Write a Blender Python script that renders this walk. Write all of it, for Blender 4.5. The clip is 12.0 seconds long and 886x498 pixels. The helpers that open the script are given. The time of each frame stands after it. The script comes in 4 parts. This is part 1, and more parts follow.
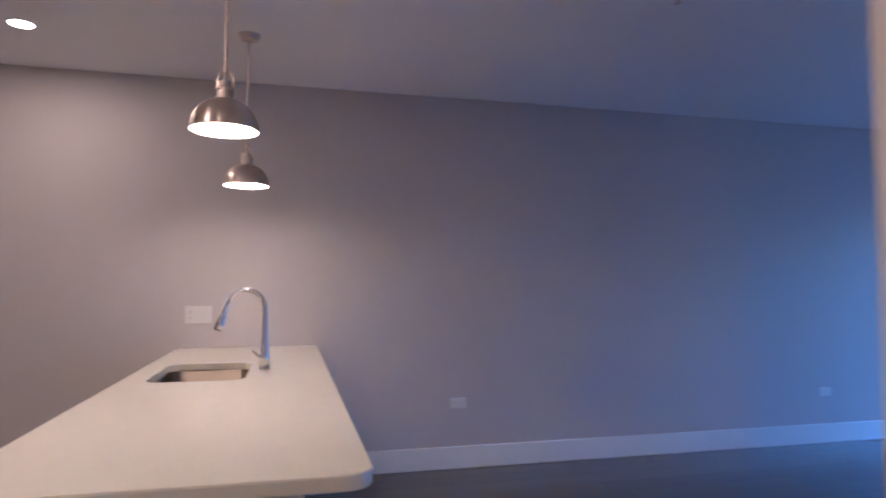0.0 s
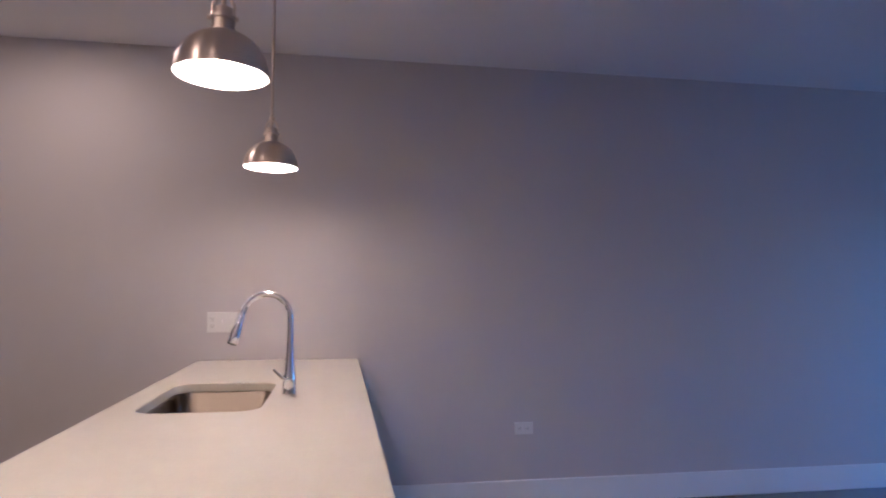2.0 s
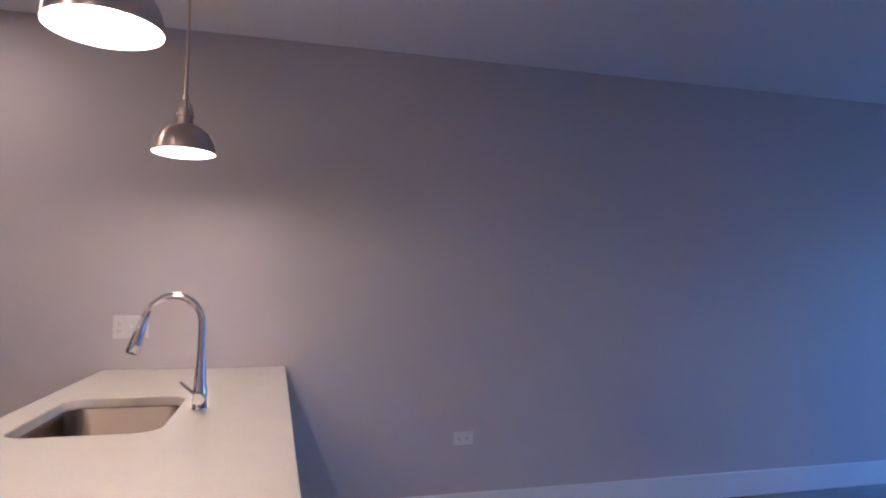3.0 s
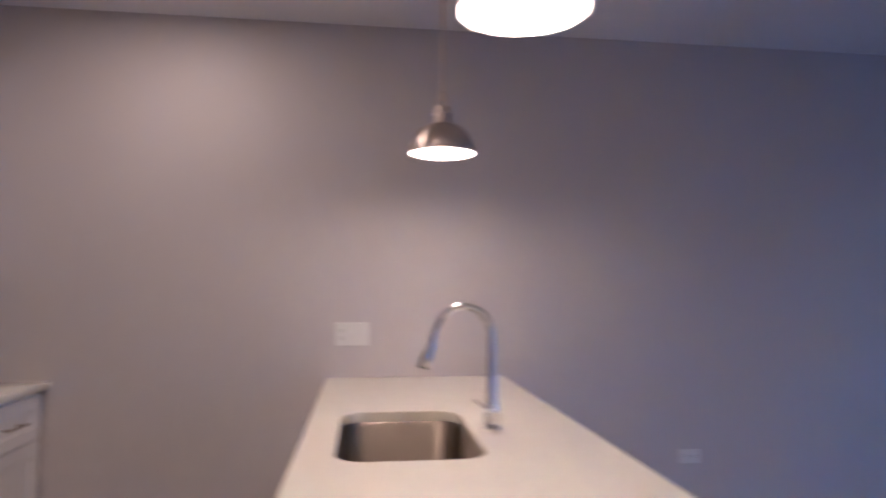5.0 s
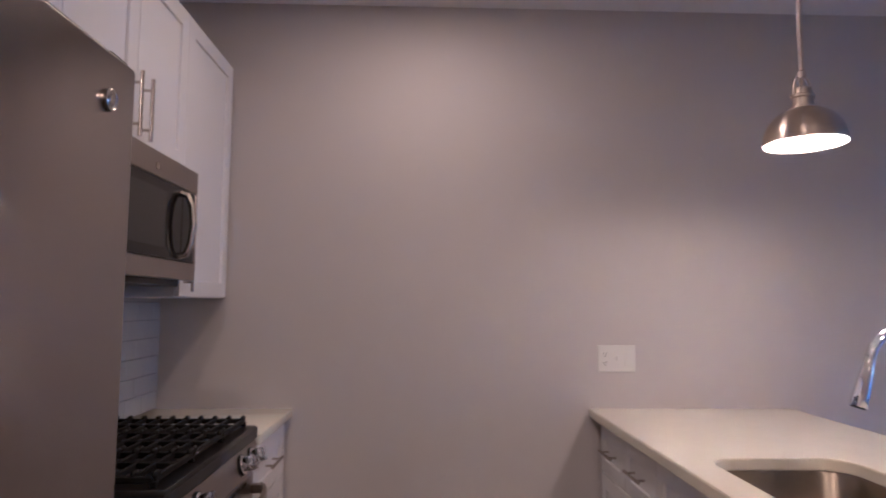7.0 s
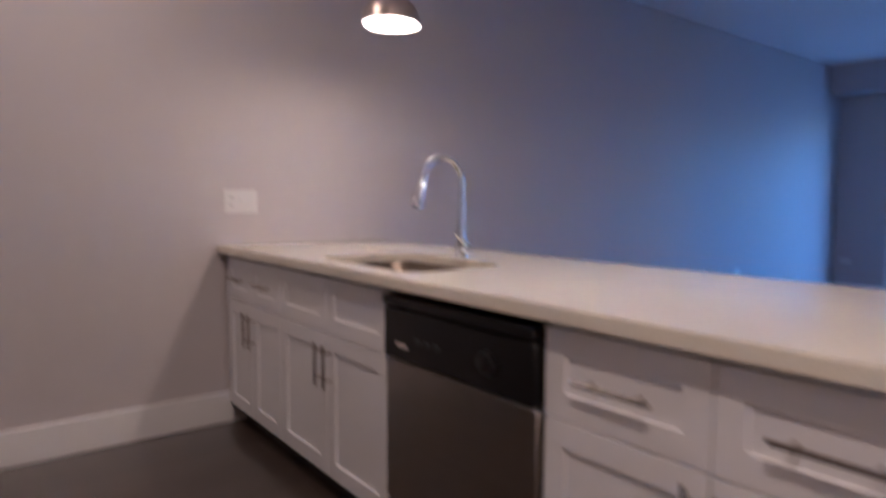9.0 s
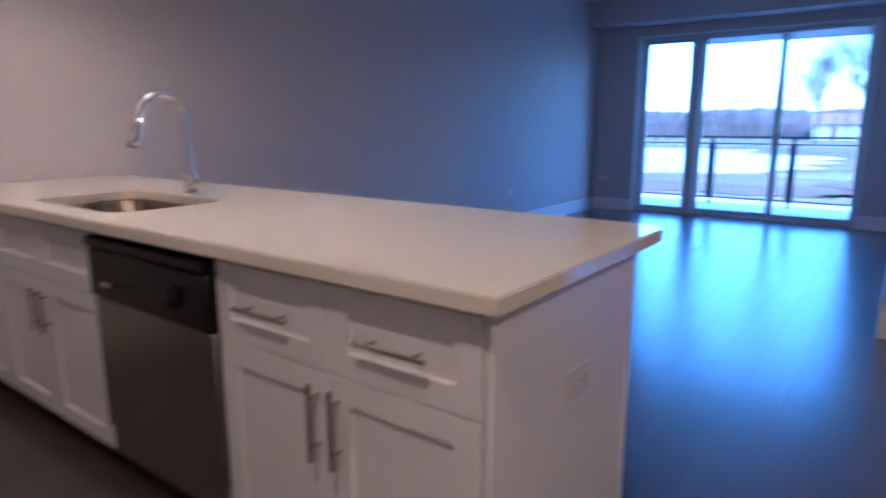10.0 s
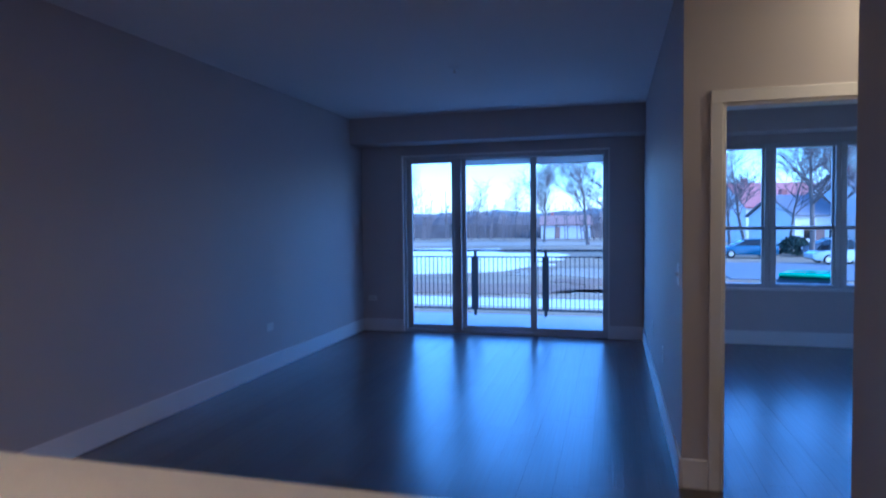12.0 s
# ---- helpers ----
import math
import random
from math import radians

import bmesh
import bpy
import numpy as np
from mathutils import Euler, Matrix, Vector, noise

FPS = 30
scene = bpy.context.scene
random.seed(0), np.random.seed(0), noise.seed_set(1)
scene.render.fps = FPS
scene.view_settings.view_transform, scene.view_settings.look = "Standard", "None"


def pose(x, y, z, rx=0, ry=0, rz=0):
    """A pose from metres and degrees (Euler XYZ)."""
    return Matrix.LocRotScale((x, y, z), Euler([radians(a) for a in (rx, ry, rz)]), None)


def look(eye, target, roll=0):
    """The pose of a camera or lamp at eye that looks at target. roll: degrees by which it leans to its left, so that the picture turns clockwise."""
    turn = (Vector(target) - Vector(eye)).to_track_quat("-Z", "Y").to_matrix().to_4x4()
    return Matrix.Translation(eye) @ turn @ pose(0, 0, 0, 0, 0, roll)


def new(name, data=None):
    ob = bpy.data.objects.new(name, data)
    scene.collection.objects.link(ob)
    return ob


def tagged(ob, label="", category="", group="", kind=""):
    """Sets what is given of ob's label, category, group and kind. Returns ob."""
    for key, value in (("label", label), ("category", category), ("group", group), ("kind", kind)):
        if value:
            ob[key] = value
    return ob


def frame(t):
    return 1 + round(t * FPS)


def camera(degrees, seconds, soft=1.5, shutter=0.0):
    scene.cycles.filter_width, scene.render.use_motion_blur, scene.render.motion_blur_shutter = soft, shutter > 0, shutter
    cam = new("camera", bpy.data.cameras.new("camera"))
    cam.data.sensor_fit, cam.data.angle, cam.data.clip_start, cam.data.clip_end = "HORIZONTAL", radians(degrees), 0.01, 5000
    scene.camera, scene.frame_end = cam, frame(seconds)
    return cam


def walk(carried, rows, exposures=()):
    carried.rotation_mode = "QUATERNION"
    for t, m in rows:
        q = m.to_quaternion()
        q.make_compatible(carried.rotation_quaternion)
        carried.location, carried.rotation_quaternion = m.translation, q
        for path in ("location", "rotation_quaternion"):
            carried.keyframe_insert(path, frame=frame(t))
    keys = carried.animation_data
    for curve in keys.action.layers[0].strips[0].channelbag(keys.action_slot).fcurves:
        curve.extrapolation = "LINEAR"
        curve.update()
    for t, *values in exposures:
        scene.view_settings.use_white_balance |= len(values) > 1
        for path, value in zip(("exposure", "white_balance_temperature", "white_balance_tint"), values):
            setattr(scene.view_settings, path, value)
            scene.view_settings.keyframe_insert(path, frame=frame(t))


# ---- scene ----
cam = camera(70.7, 12.0, soft=1.9, shutter=0.7)
EXPOSURES = [(0, 3.34, 3930, 15), (2.5, 3.27, 3930, 15), (4.5, 3.33, 3930, 15), (6, 3.25, 3930, 15), (9, 3.3, 3930, 15), (10, 3.08, 3930, 15), (11, 2.5, 3930, 15), (12, 2.1, 3930, 15)]
PATH = [
    (0, (0.716, -4.498, 1.339), (1.19, -2.558, 1.454), 0.1),
    (0.5, (0.702, -4.323, 1.336), (1.038, -2.355, 1.451), 0.3),
    (1, (0.659, -4.16, 1.345), (0.978, -2.189, 1.464), 0.3),
    (1.5, (0.677, -4.006, 1.338), (0.993, -2.035, 1.459), 0.4),
    (2, (0.793, -3.811, 1.343), (1.116, -1.841, 1.466), 0.3),
    (2.5, (0.853, -3.698, 1.327), (1.246, -1.741, 1.45), 0.3),
    (2.7, (0.854, -3.653, 1.331), (1.313, -1.711, 1.462), 0.6),
    (4.3, (0.6, -3.31, 1.365), (1.17, -1.393, 1.491), 0.4),
    (4.5, (0.469, -3.29, 1.364), (0.977, -1.359, 1.49), 0.3),
    (5, (0.177, -3.242, 1.374), (0.426, -1.261, 1.497), 0.3),
    (5.5, (-0.182, -3.024, 1.326), (-0.219, -1.031, 1.486), 0.2),
    (6, (-0.41, -2.879, 1.341), (-0.531, -0.889, 1.505), 0.2),
    (6.5, (-0.61, -2.833, 1.362), (-0.689, -0.841, 1.528), 0.2),
    (6.7, (-0.667, -2.793, 1.376), (-0.707, -0.801, 1.545), 0.2),
    (8.5, (-1.016, -3.01, 1.246), (-0.03, -1.275, 1.377), -0.3),
    (9, (-1.016, -3.173, 1.144), (0.201, -1.593, 0.989), 0.3),
    (9.3, (-0.934, -3.307, 1.104), (0.373, -1.82, 0.822), 0.4),
    (9.5, (-0.915, -3.419, 1.124), (0.464, -2.013, 0.776), 0.3),
    (10, (-0.866, -3.597, 1.202), (0.707, -2.428, 0.805), -0.1),
    (10.2, (-0.802, -3.592, 1.223), (0.843, -2.525, 0.828), -0.2),
    (10.5, (-0.745, -3.528, 1.284), (0.983, -2.608, 0.879), -0.2),
    (11, (-0.55, -3.396, 1.333), (1.308, -2.728, 1.019), -0.2),
    (11.5, (-0.375, -3.3, 1.362), (1.537, -2.745, 1.175), -0.5),
    (12, (-0.18, -3.217, 1.424), (1.748, -2.692, 1.34), -0.6),
]
walk(cam, [(t, look(eye, target, roll)) for t, eye, target, roll in PATH], EXPOSURES)

# ---- world and light ----
world = bpy.data.worlds.new("overcast_dusk")
scene.world = world
world.use_nodes = True
wn = world.node_tree.nodes
sky = wn.new("ShaderNodeTexSky")
sky.sky_type = "NISHITA"
sky.sun_disc = False
sky.sun_elevation, sky.sun_rotation = radians(30), radians(200)
sky.air_density, sky.dust_density, sky.ozone_density = 1.0, 1.0, 4.0
wn["Background"].inputs["Strength"].default_value = 0.14
world.node_tree.links.new(sky.outputs[0], wn["Background"].inputs["Color"])

sun = new("sun", bpy.data.lights.new("sun", "SUN"))
sun.data.energy, sun.data.angle, sun.data.color = 0.6, radians(20), (1.0, 0.93, 0.85)
sun.matrix_world = look((-14, -38, 24), (0, 0, 0))

LAMP = (1.0, 0.55, 0.235)


def can_light_lamp(x, y, z, watts, color=LAMP):
    ob = new("downlight_glow", bpy.data.lights.new("downlight_glow", "AREA"))
    ob.data.energy, ob.data.color = watts, color
    ob.data.shape, ob.data.size = "DISK", 0.11
    ob.location = (x, y, z)


def bulb_lamp(x, y, z, watts):
    ob = new("bulb_glow", bpy.data.lights.new("bulb_glow", "POINT"))
    ob.data.energy, ob.data.color, ob.data.shadow_soft_size = watts, LAMP, 0.03
    ob.location = (x, y, z)


# ---- materials ----
def mat(name, color, rough=0.5, metal=0.0, vary=0.08, scale=6.0, fine=0.04, bump=0.0, bump_scale=120.0, coat=0.0, stretch=(1, 1, 1), random_tint=0.0, streak=0.0, relief=0.002):
    m = bpy.data.materials.new(name)
    m.use_nodes = True
    n, l = m.node_tree.nodes, m.node_tree.links
    b = n["Principled BSDF"]
    b.inputs["Roughness"].default_value, b.inputs["Metallic"].default_value = rough, metal
    b.inputs["Coat Weight"].default_value = coat
    co = n.new("ShaderNodeTexCoord")
    mp = n.new("ShaderNodeMapping")
    mp.inputs["Scale"].default_value = stretch
    l.new(co.outputs["Object"], mp.inputs[0])
    big, small = n.new("ShaderNodeTexNoise"), n.new("ShaderNodeTexNoise")
    big.inputs["Scale"].default_value, small.inputs["Scale"].default_value = scale, bump_scale
    big.inputs["Detail"].default_value = 4
    l.new(mp.outputs[0], big.inputs["Vector"])
    l.new(mp.outputs[0], small.inputs["Vector"])
    a = n.new("ShaderNodeMath")
    a.operation = "MULTIPLY_ADD"
    l.new(big.outputs["Fac"], a.inputs[0])
    a.inputs[1].default_value, a.inputs[2].default_value = 2 * vary, 1 - vary
    c = n.new("ShaderNodeMath")
    c.operation = "MULTIPLY_ADD"
    l.new(small.outputs["Fac"], c.inputs[0])
    c.inputs[1].default_value = 2 * fine
    l.new(a.outputs[0], c.inputs[2])
    fac = c.outputs[0]
    if random_tint:
        oi = n.new("ShaderNodeObjectInfo")
        d = n.new("ShaderNodeMath")
        d.operation = "MULTIPLY_ADD"
        l.new(oi.outputs["Random"], d.inputs[0])
        d.inputs[1].default_value = 2 * random_tint
        l.new(fac, d.inputs[2])
        e = n.new("ShaderNodeMath")
        e.operation = "SUBTRACT"
        l.new(d.outputs[0], e.inputs[0])
        e.inputs[1].default_value = random_tint
        fac = e.outputs[0]
    mul = n.new("ShaderNodeMix")
    mul.data_type, mul.blend_type = "RGBA", "MULTIPLY"
    mul.inputs["Factor"].default_value = 1
    mul.inputs["A"].default_value = (*color, 1)
    l.new(fac, mul.inputs["B"])
    l.new(mul.outputs["Result"], b.inputs["Base Color"])
    r = n.new("ShaderNodeMath")
    r.operation = "MULTIPLY_ADD"
    l.new(big.outputs["Fac"], r.inputs[0])
    r.inputs[1].default_value, r.inputs[2].default_value = rough * 0.3, rough * 0.85
    l.new(r.outputs[0], b.inputs["Roughness"])
    if streak:
        s = n.new("ShaderNodeMath")
        s.operation = "MULTIPLY_ADD"
        l.new(small.outputs["Fac"], s.inputs[0])
        s.inputs[1].default_value = rough * streak
        l.new(r.outputs[0], s.inputs[2])
        l.new(s.outputs[0], b.inputs["Roughness"])
    if bump:
        bp = n.new("ShaderNodeBump")
        bp.inputs["Strength"].default_value, bp.inputs["Distance"].default_value = bump, relief
        l.new(small.outputs["Fac"], bp.inputs["Height"])
        l.new(bp.outputs[0], b.inputs["Normal"])
        if streak:
            l.new(bp.outputs[0], b.inputs["Coat Normal"])
    return m


def glass_mat(name):
    m = bpy.data.materials.new(name)
    m.use_nodes = True
    b = m.node_tree.nodes["Principled BSDF"]
    b.inputs["Transmission Weight"].default_value, b.inputs["Roughness"].default_value, b.inputs["IOR"].default_value = 1, 0, 1.02
    b.inputs["Base Color"].default_value = (0.95, 0.97, 0.97, 1)
    return m


def glow_mat(name, color, strength):
    m = bpy.data.materials.new(name)
    m.use_nodes = True
    b = m.node_tree.nodes["Principled BSDF"]
    b.inputs["Base Color"].default_value = (0.9, 0.9, 0.9, 1)
    b.inputs["Emission Color"].default_value, b.inputs["Emission Strength"].default_value = (*color, 1), strength
    return m


M_WALL = mat("greige_paint", (0.53, 0.495, 0.49), 0.62, vary=0.03, scale=1.2, fine=0.02, bump=0.12, bump_scale=260)
M_CEIL = mat("ceiling_paint", (0.84, 0.82, 0.81), 0.8, vary=0.03, scale=1.0, fine=0.02, bump=0.15, bump_scale=200)
M_TRIM = mat("white_trim_paint", (0.78, 0.77, 0.76), 0.35, vary=0.03, scale=3, fine=0.01)
M_CAB = mat("white_cabinet_lacquer", (0.80, 0.79, 0.79), 0.32, vary=0.02, scale=3, fine=0.01)
M_QUARTZ = mat("white_quartz", (0.675, 0.64, 0.53), 0.05, vary=0.03, scale=9, fine=0.11, bump_scale=300)
M_STEEL = mat("brushed_steel", (0.31, 0.28, 0.255), 0.32, 1.0, vary=0.05, scale=4, fine=0.10, bump=0.05, bump_scale=90, stretch=(1, 1, 14))
M_DOOR_STEEL = mat("vertical_brushed_steel", (0.30, 0.268, 0.25), 0.17, 1.0, vary=0.05, scale=4, fine=0.08, bump_scale=160, stretch=(6, 6, 0.4))
brushed = M_DOOR_STEEL.node_tree
tangent = brushed.nodes.new("ShaderNodeTangent")
tangent.direction_type, tangent.axis = "RADIAL", "Z"
brushed.links.new(tangent.outputs[0], brushed.nodes["Principled BSDF"].inputs["Tangent"])
brushed.nodes["Principled BSDF"].inputs["Anisotropic"].default_value = 0.92
M_SINK = mat("sink_steel", (0.225, 0.188, 0.145), 0.31, 1.0, vary=0.05, scale=5, fine=0.08, bump=0.04, bump_scale=150, stretch=(1, 8, 1))
M_NICKEL = mat("brushed_nickel", (0.58, 0.50, 0.43), 0.32, 1.0, vary=0.04, scale=8, fine=0.08, bump_scale=200, stretch=(6, 6, 1))
nickel = M_NICKEL.node_tree
spun = nickel.nodes.new("ShaderNodeTangent")
spun.direction_type, spun.axis = "RADIAL", "Z"
nickel.links.new(spun.outputs[0], nickel.nodes["Principled BSDF"].inputs["Tangent"])
nickel.nodes["Principled BSDF"].inputs["Anisotropic"].default_value = 0.75
nickel.nodes["Principled BSDF"].inputs["Anisotropic Rotation"].default_value = 0.25
M_HANDLE = mat("satin_steel_pull", (0.44, 0.40, 0.36), 0.26, 1.0, vary=0.05, scale=8, fine=0.06, bump_scale=200)
M_CHROME = mat("chrome", (0.80, 0.80, 0.80), 0.05, 1.0, vary=0.01, scale=5, fine=0.0)
M_BLACK = mat("black_plastic", (0.007, 0.007, 0.0075), 0.30, vary=0.1, scale=6, fine=0.05)
M_IRON = mat("cast_iron", (0.008, 0.0075, 0.0075), 0.6, vary=0.2, scale=20, fine=0.15, bump=0.4, bump_scale=300)
M_BLKGLASS = mat("black_glass", (0.010, 0.010, 0.011), 0.06, vary=0.05, scale=4, fine=0.0)
for dull in (M_BLKGLASS, M_IRON, M_BLACK):
    dull.node_tree.nodes["Principled BSDF"].inputs["Specular IOR Level"].default_value = 0.28
M_PLANK = mat("dark_vinyl_plank", (0.032, 0.023, 0.018), 0.30, vary=0.45, scale=5, fine=0.75, bump=0.8, bump_scale=26, stretch=(0.06, 4, 1), random_tint=0.30, streak=1.0, relief=0.0015)
plank_gloss = M_PLANK.node_tree.nodes["Principled BSDF"].inputs
plank_gloss["Specular IOR Level"].default_value, plank_gloss["Coat Weight"].default_value, plank_gloss["Coat Roughness"].default_value = 0.45, 1.0, 0.2
M_GAP = mat("floor_underlay", (0.02, 0.017, 0.015), 0.8)
M_TILE = mat("white_subway_tile", (0.43, 0.43, 0.445), 0.16, vary=0.03, scale=8, fine=0.01, random_tint=0.03)
M_GROUT = mat("grey_grout", (0.27, 0.265, 0.26), 0.9, vary=0.1, scale=30)
M_PLATE = mat("white_plastic", (0.70, 0.69, 0.66), 0.3, vary=0.01, scale=10, fine=0.0)
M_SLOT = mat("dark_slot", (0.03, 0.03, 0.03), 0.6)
M_SHADE = mat("white_shade_cloth", (0.82, 0.82, 0.82), 0.8, vary=0.02, scale=6, fine=0.03, bump_scale=300)
cloth = M_SHADE.node_tree
through_cloth, cloth_mix = cloth.nodes.new("ShaderNodeBsdfTranslucent"), cloth.nodes.new("ShaderNodeMixShader")
through_cloth.inputs["Color"].default_value = (0.75, 0.75, 0.75, 1)
cloth_mix.inputs[0].default_value = 0.6
cloth.links.new(cloth.nodes["Principled BSDF"].outputs[0], cloth_mix.inputs[1])
cloth.links.new(through_cloth.outputs[0], cloth_mix.inputs[2])
cloth.links.new(cloth_mix.outputs[0], cloth.nodes["Material Output"].inputs["Surface"])
M_VINYL = mat("window_vinyl", (0.55, 0.55, 0.56), 0.4, vary=0.03, scale=6, fine=0.01)
M_RAIL = mat("dark_rail_metal", (0.03, 0.03, 0.032), 0.45, 0.3, vary=0.1, scale=8)
M_DECK = mat("deck_concrete", (0.50, 0.50, 0.50), 0.85, vary=0.12, scale=3, fine=0.08, bump=0.3, bump_scale=60)
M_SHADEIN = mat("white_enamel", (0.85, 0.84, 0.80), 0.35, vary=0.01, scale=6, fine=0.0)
M_GLASS = glass_mat("clear_glass")
M_BULB = glow_mat("lit_bulb", (1.0, 0.62, 0.32), 8)
M_CANLENS = glow_mat("lit_downlight_lens", (1.0, 0.62, 0.32), 3)

# ---- building helpers ----
ORG = {}


def thing(name, at=(0, 0, 0), label="", category="", group="", kind=""):
    ob = new(name)
    ob.location = at
    ORG[ob.name] = Vector(at)
    return tagged(ob, label, category, group, kind)


def finish(bm, name, material):
    bmesh.ops.recalc_face_normals(bm, faces=bm.faces)
    me = bpy.data.meshes.new(name)
    bm.to_mesh(me)
    bm.free()
    me.materials.append(material)
    return me


def smooth(me, angle=40):
    me.polygons.foreach_set("use_smooth", [True] * len(me.polygons))
    me.set_sharp_from_angle(angle=radians(angle))
    return me


def part(name, bm, material, parent, label="", soft=True):
    """Links a bmesh, made in world metres, as one mesh under a thing or a part."""
    org = ORG[parent.name]
    bmesh.ops.translate(bm, verts=bm.verts, vec=-org)
    me = finish(bm, name, material)
    if soft:
        smooth(me)
    ob = new(name, me)
    ob.parent = parent
    ORG[ob.name] = org
    return tagged(ob, label)


def solid(name, bm, material, label="", category="", kind="structure", soft=True):
    """A top-level mesh of its own."""
    me = finish(bm, name, material)
    if soft:
        smooth(me)
    ob = new(name, me)
    ORG[ob.name] = Vector((0, 0, 0))
    return tagged(ob, label, category, "", kind)


def box(x0, x1, y0, y1, z0, z1, bevel=0.0, bm=None, seg=1):
    out = bm or bmesh.new()
    x0, x1, y0, y1, z0, z1 = min(x0, x1), max(x0, x1), min(y0, y1), max(y0, y1), min(z0, z1), max(z0, z1)
    v = [out.verts.new(p) for p in ((x0, y0, z0), (x1, y0, z0), (x1, y1, z0), (x0, y1, z0), (x0, y0, z1), (x1, y0, z1), (x1, y1, z1), (x0, y1, z1))]
    f = [out.faces.new([v[i] for i in q]) for q in ((3, 2, 1, 0), (4, 5, 6, 7), (0, 1, 5, 4), (1, 2, 6, 5), (2, 3, 7, 6), (3, 0, 4, 7))]
    if bevel:
        edges = list({e for g in f for e in g.edges})
        bmesh.ops.bevel(out, geom=edges, offset=bevel, segments=seg, affect="EDGES", profile=0.5)
    return out


def loft(loops, bm=None, cap0=False, cap1=False, close=True):
    out = bm or bmesh.new()
    rows = [[out.verts.new(p) for p in lp] for lp in loops]
    for a, b in zip(rows, rows[1:]):
        k = len(a)
        for i in range(k if close else k - 1):
            out.faces.new((a[i], a[(i + 1) % k], b[(i + 1) % k], b[i]))
    if cap0:
        out.faces.new(rows[0])
    if cap1:
        out.faces.new(rows[-1])
    return out


def ring(x, y, z, r, n=24):
    return [(x + r * math.cos(2 * math.pi * i / n), y + r * math.sin(2 * math.pi * i / n), z) for i in range(n)]


def lathe(x, y, profile, n=32, bm=None, cap0=False, cap1=False):
    return loft([ring(x, y, z, max(r, 1e-4), n) for r, z in profile], bm, cap0, cap1)


def tube(points, radii, n=12, bm=None, caps=True):
    pts = [Vector(p) for p in points]
    if not isinstance(radii, (list, tuple)):
        radii = [radii] * len(pts)
    loops, side = [], None
    for i, p in enumerate(pts):
        d = (pts[min(i + 1, len(pts) - 1)] - pts[max(i - 1, 0)]).normalized()
        if side is None:
            side = d.orthogonal().normalized()
        side = (side - d * side.dot(d)).normalized()
        up = d.cross(side)
        loops.append([p + radii[i] * (side * math.cos(2 * math.pi * j / n) + up * math.sin(2 * math.pi * j / n)) for j in range(n)])
    return loft(loops, bm, caps, caps)


def rrect(cx, cy, w, h, r, z, n=6):
    out = []
    for sx, sy, a0 in ((1, 1, 0), (-1, 1, 90), (-1, -1, 180), (1, -1, 270)):
        for i in range(n + 1):
            a = radians(a0 + 90 * i / n)
            out.append((cx + sx * (w / 2 - r) + r * math.cos(a), cy + sy * (h / 2 - r) + r * math.sin(a), z))
    return out


# ---- the shell of the flat ----
H, EAST, WEST, PART_Y, PART_X = 2.75, 7.57, -1.91, -3.57, 3.31
HALL_Y, HALL_X0, HALL_X1, SOUTH, BED_S = -4.13, 1.135, 2.595, -6.60, -7.40

floor = solid("floor", box(WEST - 0.1, EAST + 0.14, BED_S - 0.1, 0.1, -0.30, -0.006), M_GAP, "dark wood-look vinyl plank floor with a satin sheen", "floor")
solid("ceiling", box(WEST - 0.1, EAST + 0.14, BED_S - 0.1, 0.1, H, H + 0.25), M_CEIL, "flat painted ceiling of kitchen and living room", "ceiling")


def wall(name, x0, x1, y0, y1, z0=-0.006, z1=H, label="greige painted drywall"):
    return solid(name, box(x0, x1, y0, y1, z0, z1), M_WALL, label, "wall")


wall("wall_north", WEST, EAST, 0.0, 0.15)
wall("wall_west", WEST - 0.15, WEST, SOUTH, 0.15)
wall("wall_south", WEST, PART_X, SOUTH - 0.15, SOUTH)

SL_Y0, SL_Y1, SL_TOP = -0.553, -3.18, 2.30
BW_Y0, BW_Y1, BW_Z0, BW_Z1 = -4.32, -6.34, 0.65, 2.275
east = bmesh.new()
for y0, y1, z0, z1 in ((0.15, SL_Y0, -0.3, H), (SL_Y0, SL_Y1, SL_TOP, H), (SL_Y1, BW_Y0, -0.3, H), (BW_Y0, BW_Y1, -0.3, BW_Z0), (BW_Y0, BW_Y1, BW_Z1, H), (BW_Y1, BED_S - 0.15, -0.3, H)):
    box(EAST, EAST + 0.2, y0, y1, z0, z1, bm=east)
bmesh.ops.remove_doubles(east, verts=east.verts, dist=0.0005)
solid("wall_east", east, M_WALL, "greige outside wall with a patio door and a triple window", "wall")

wall("wall_partition", PART_X + 0.12, EAST, PART_Y - 0.12, PART_Y, label="greige partition wall between living room and bedroom")
DOOR_Y0, DOOR_Y1, DOOR_TOP = -3.760, -4.585, 2.02
pw = bmesh.new()
for y0, y1, z0 in ((PART_Y, DOOR_Y0, -0.006), (DOOR_Y0, DOOR_Y1, DOOR_TOP), (DOOR_Y1, SOUTH - 0.15, -0.006)):
    box(PART_X, PART_X + 0.12, y0, y1, z0, H, bm=pw)
bmesh.ops.remove_doubles(pw, verts=pw.verts, dist=0.0005)
solid("wall_bedroom", pw, M_WALL, "greige wall with the bedroom doorway", "wall")
wall("wall_closet", HALL_X0, HALL_X1, SOUTH, HALL_Y, label="greige wall of the closet block by the hall")
wall("wall_bedroom_south", PART_X + 0.12, EAST, BED_S - 0.15, BED_S)
wall("soffit_living", EAST - 0.35, EAST, PART_Y, 0.0, 2.425, H, "dropped soffit above the patio door")
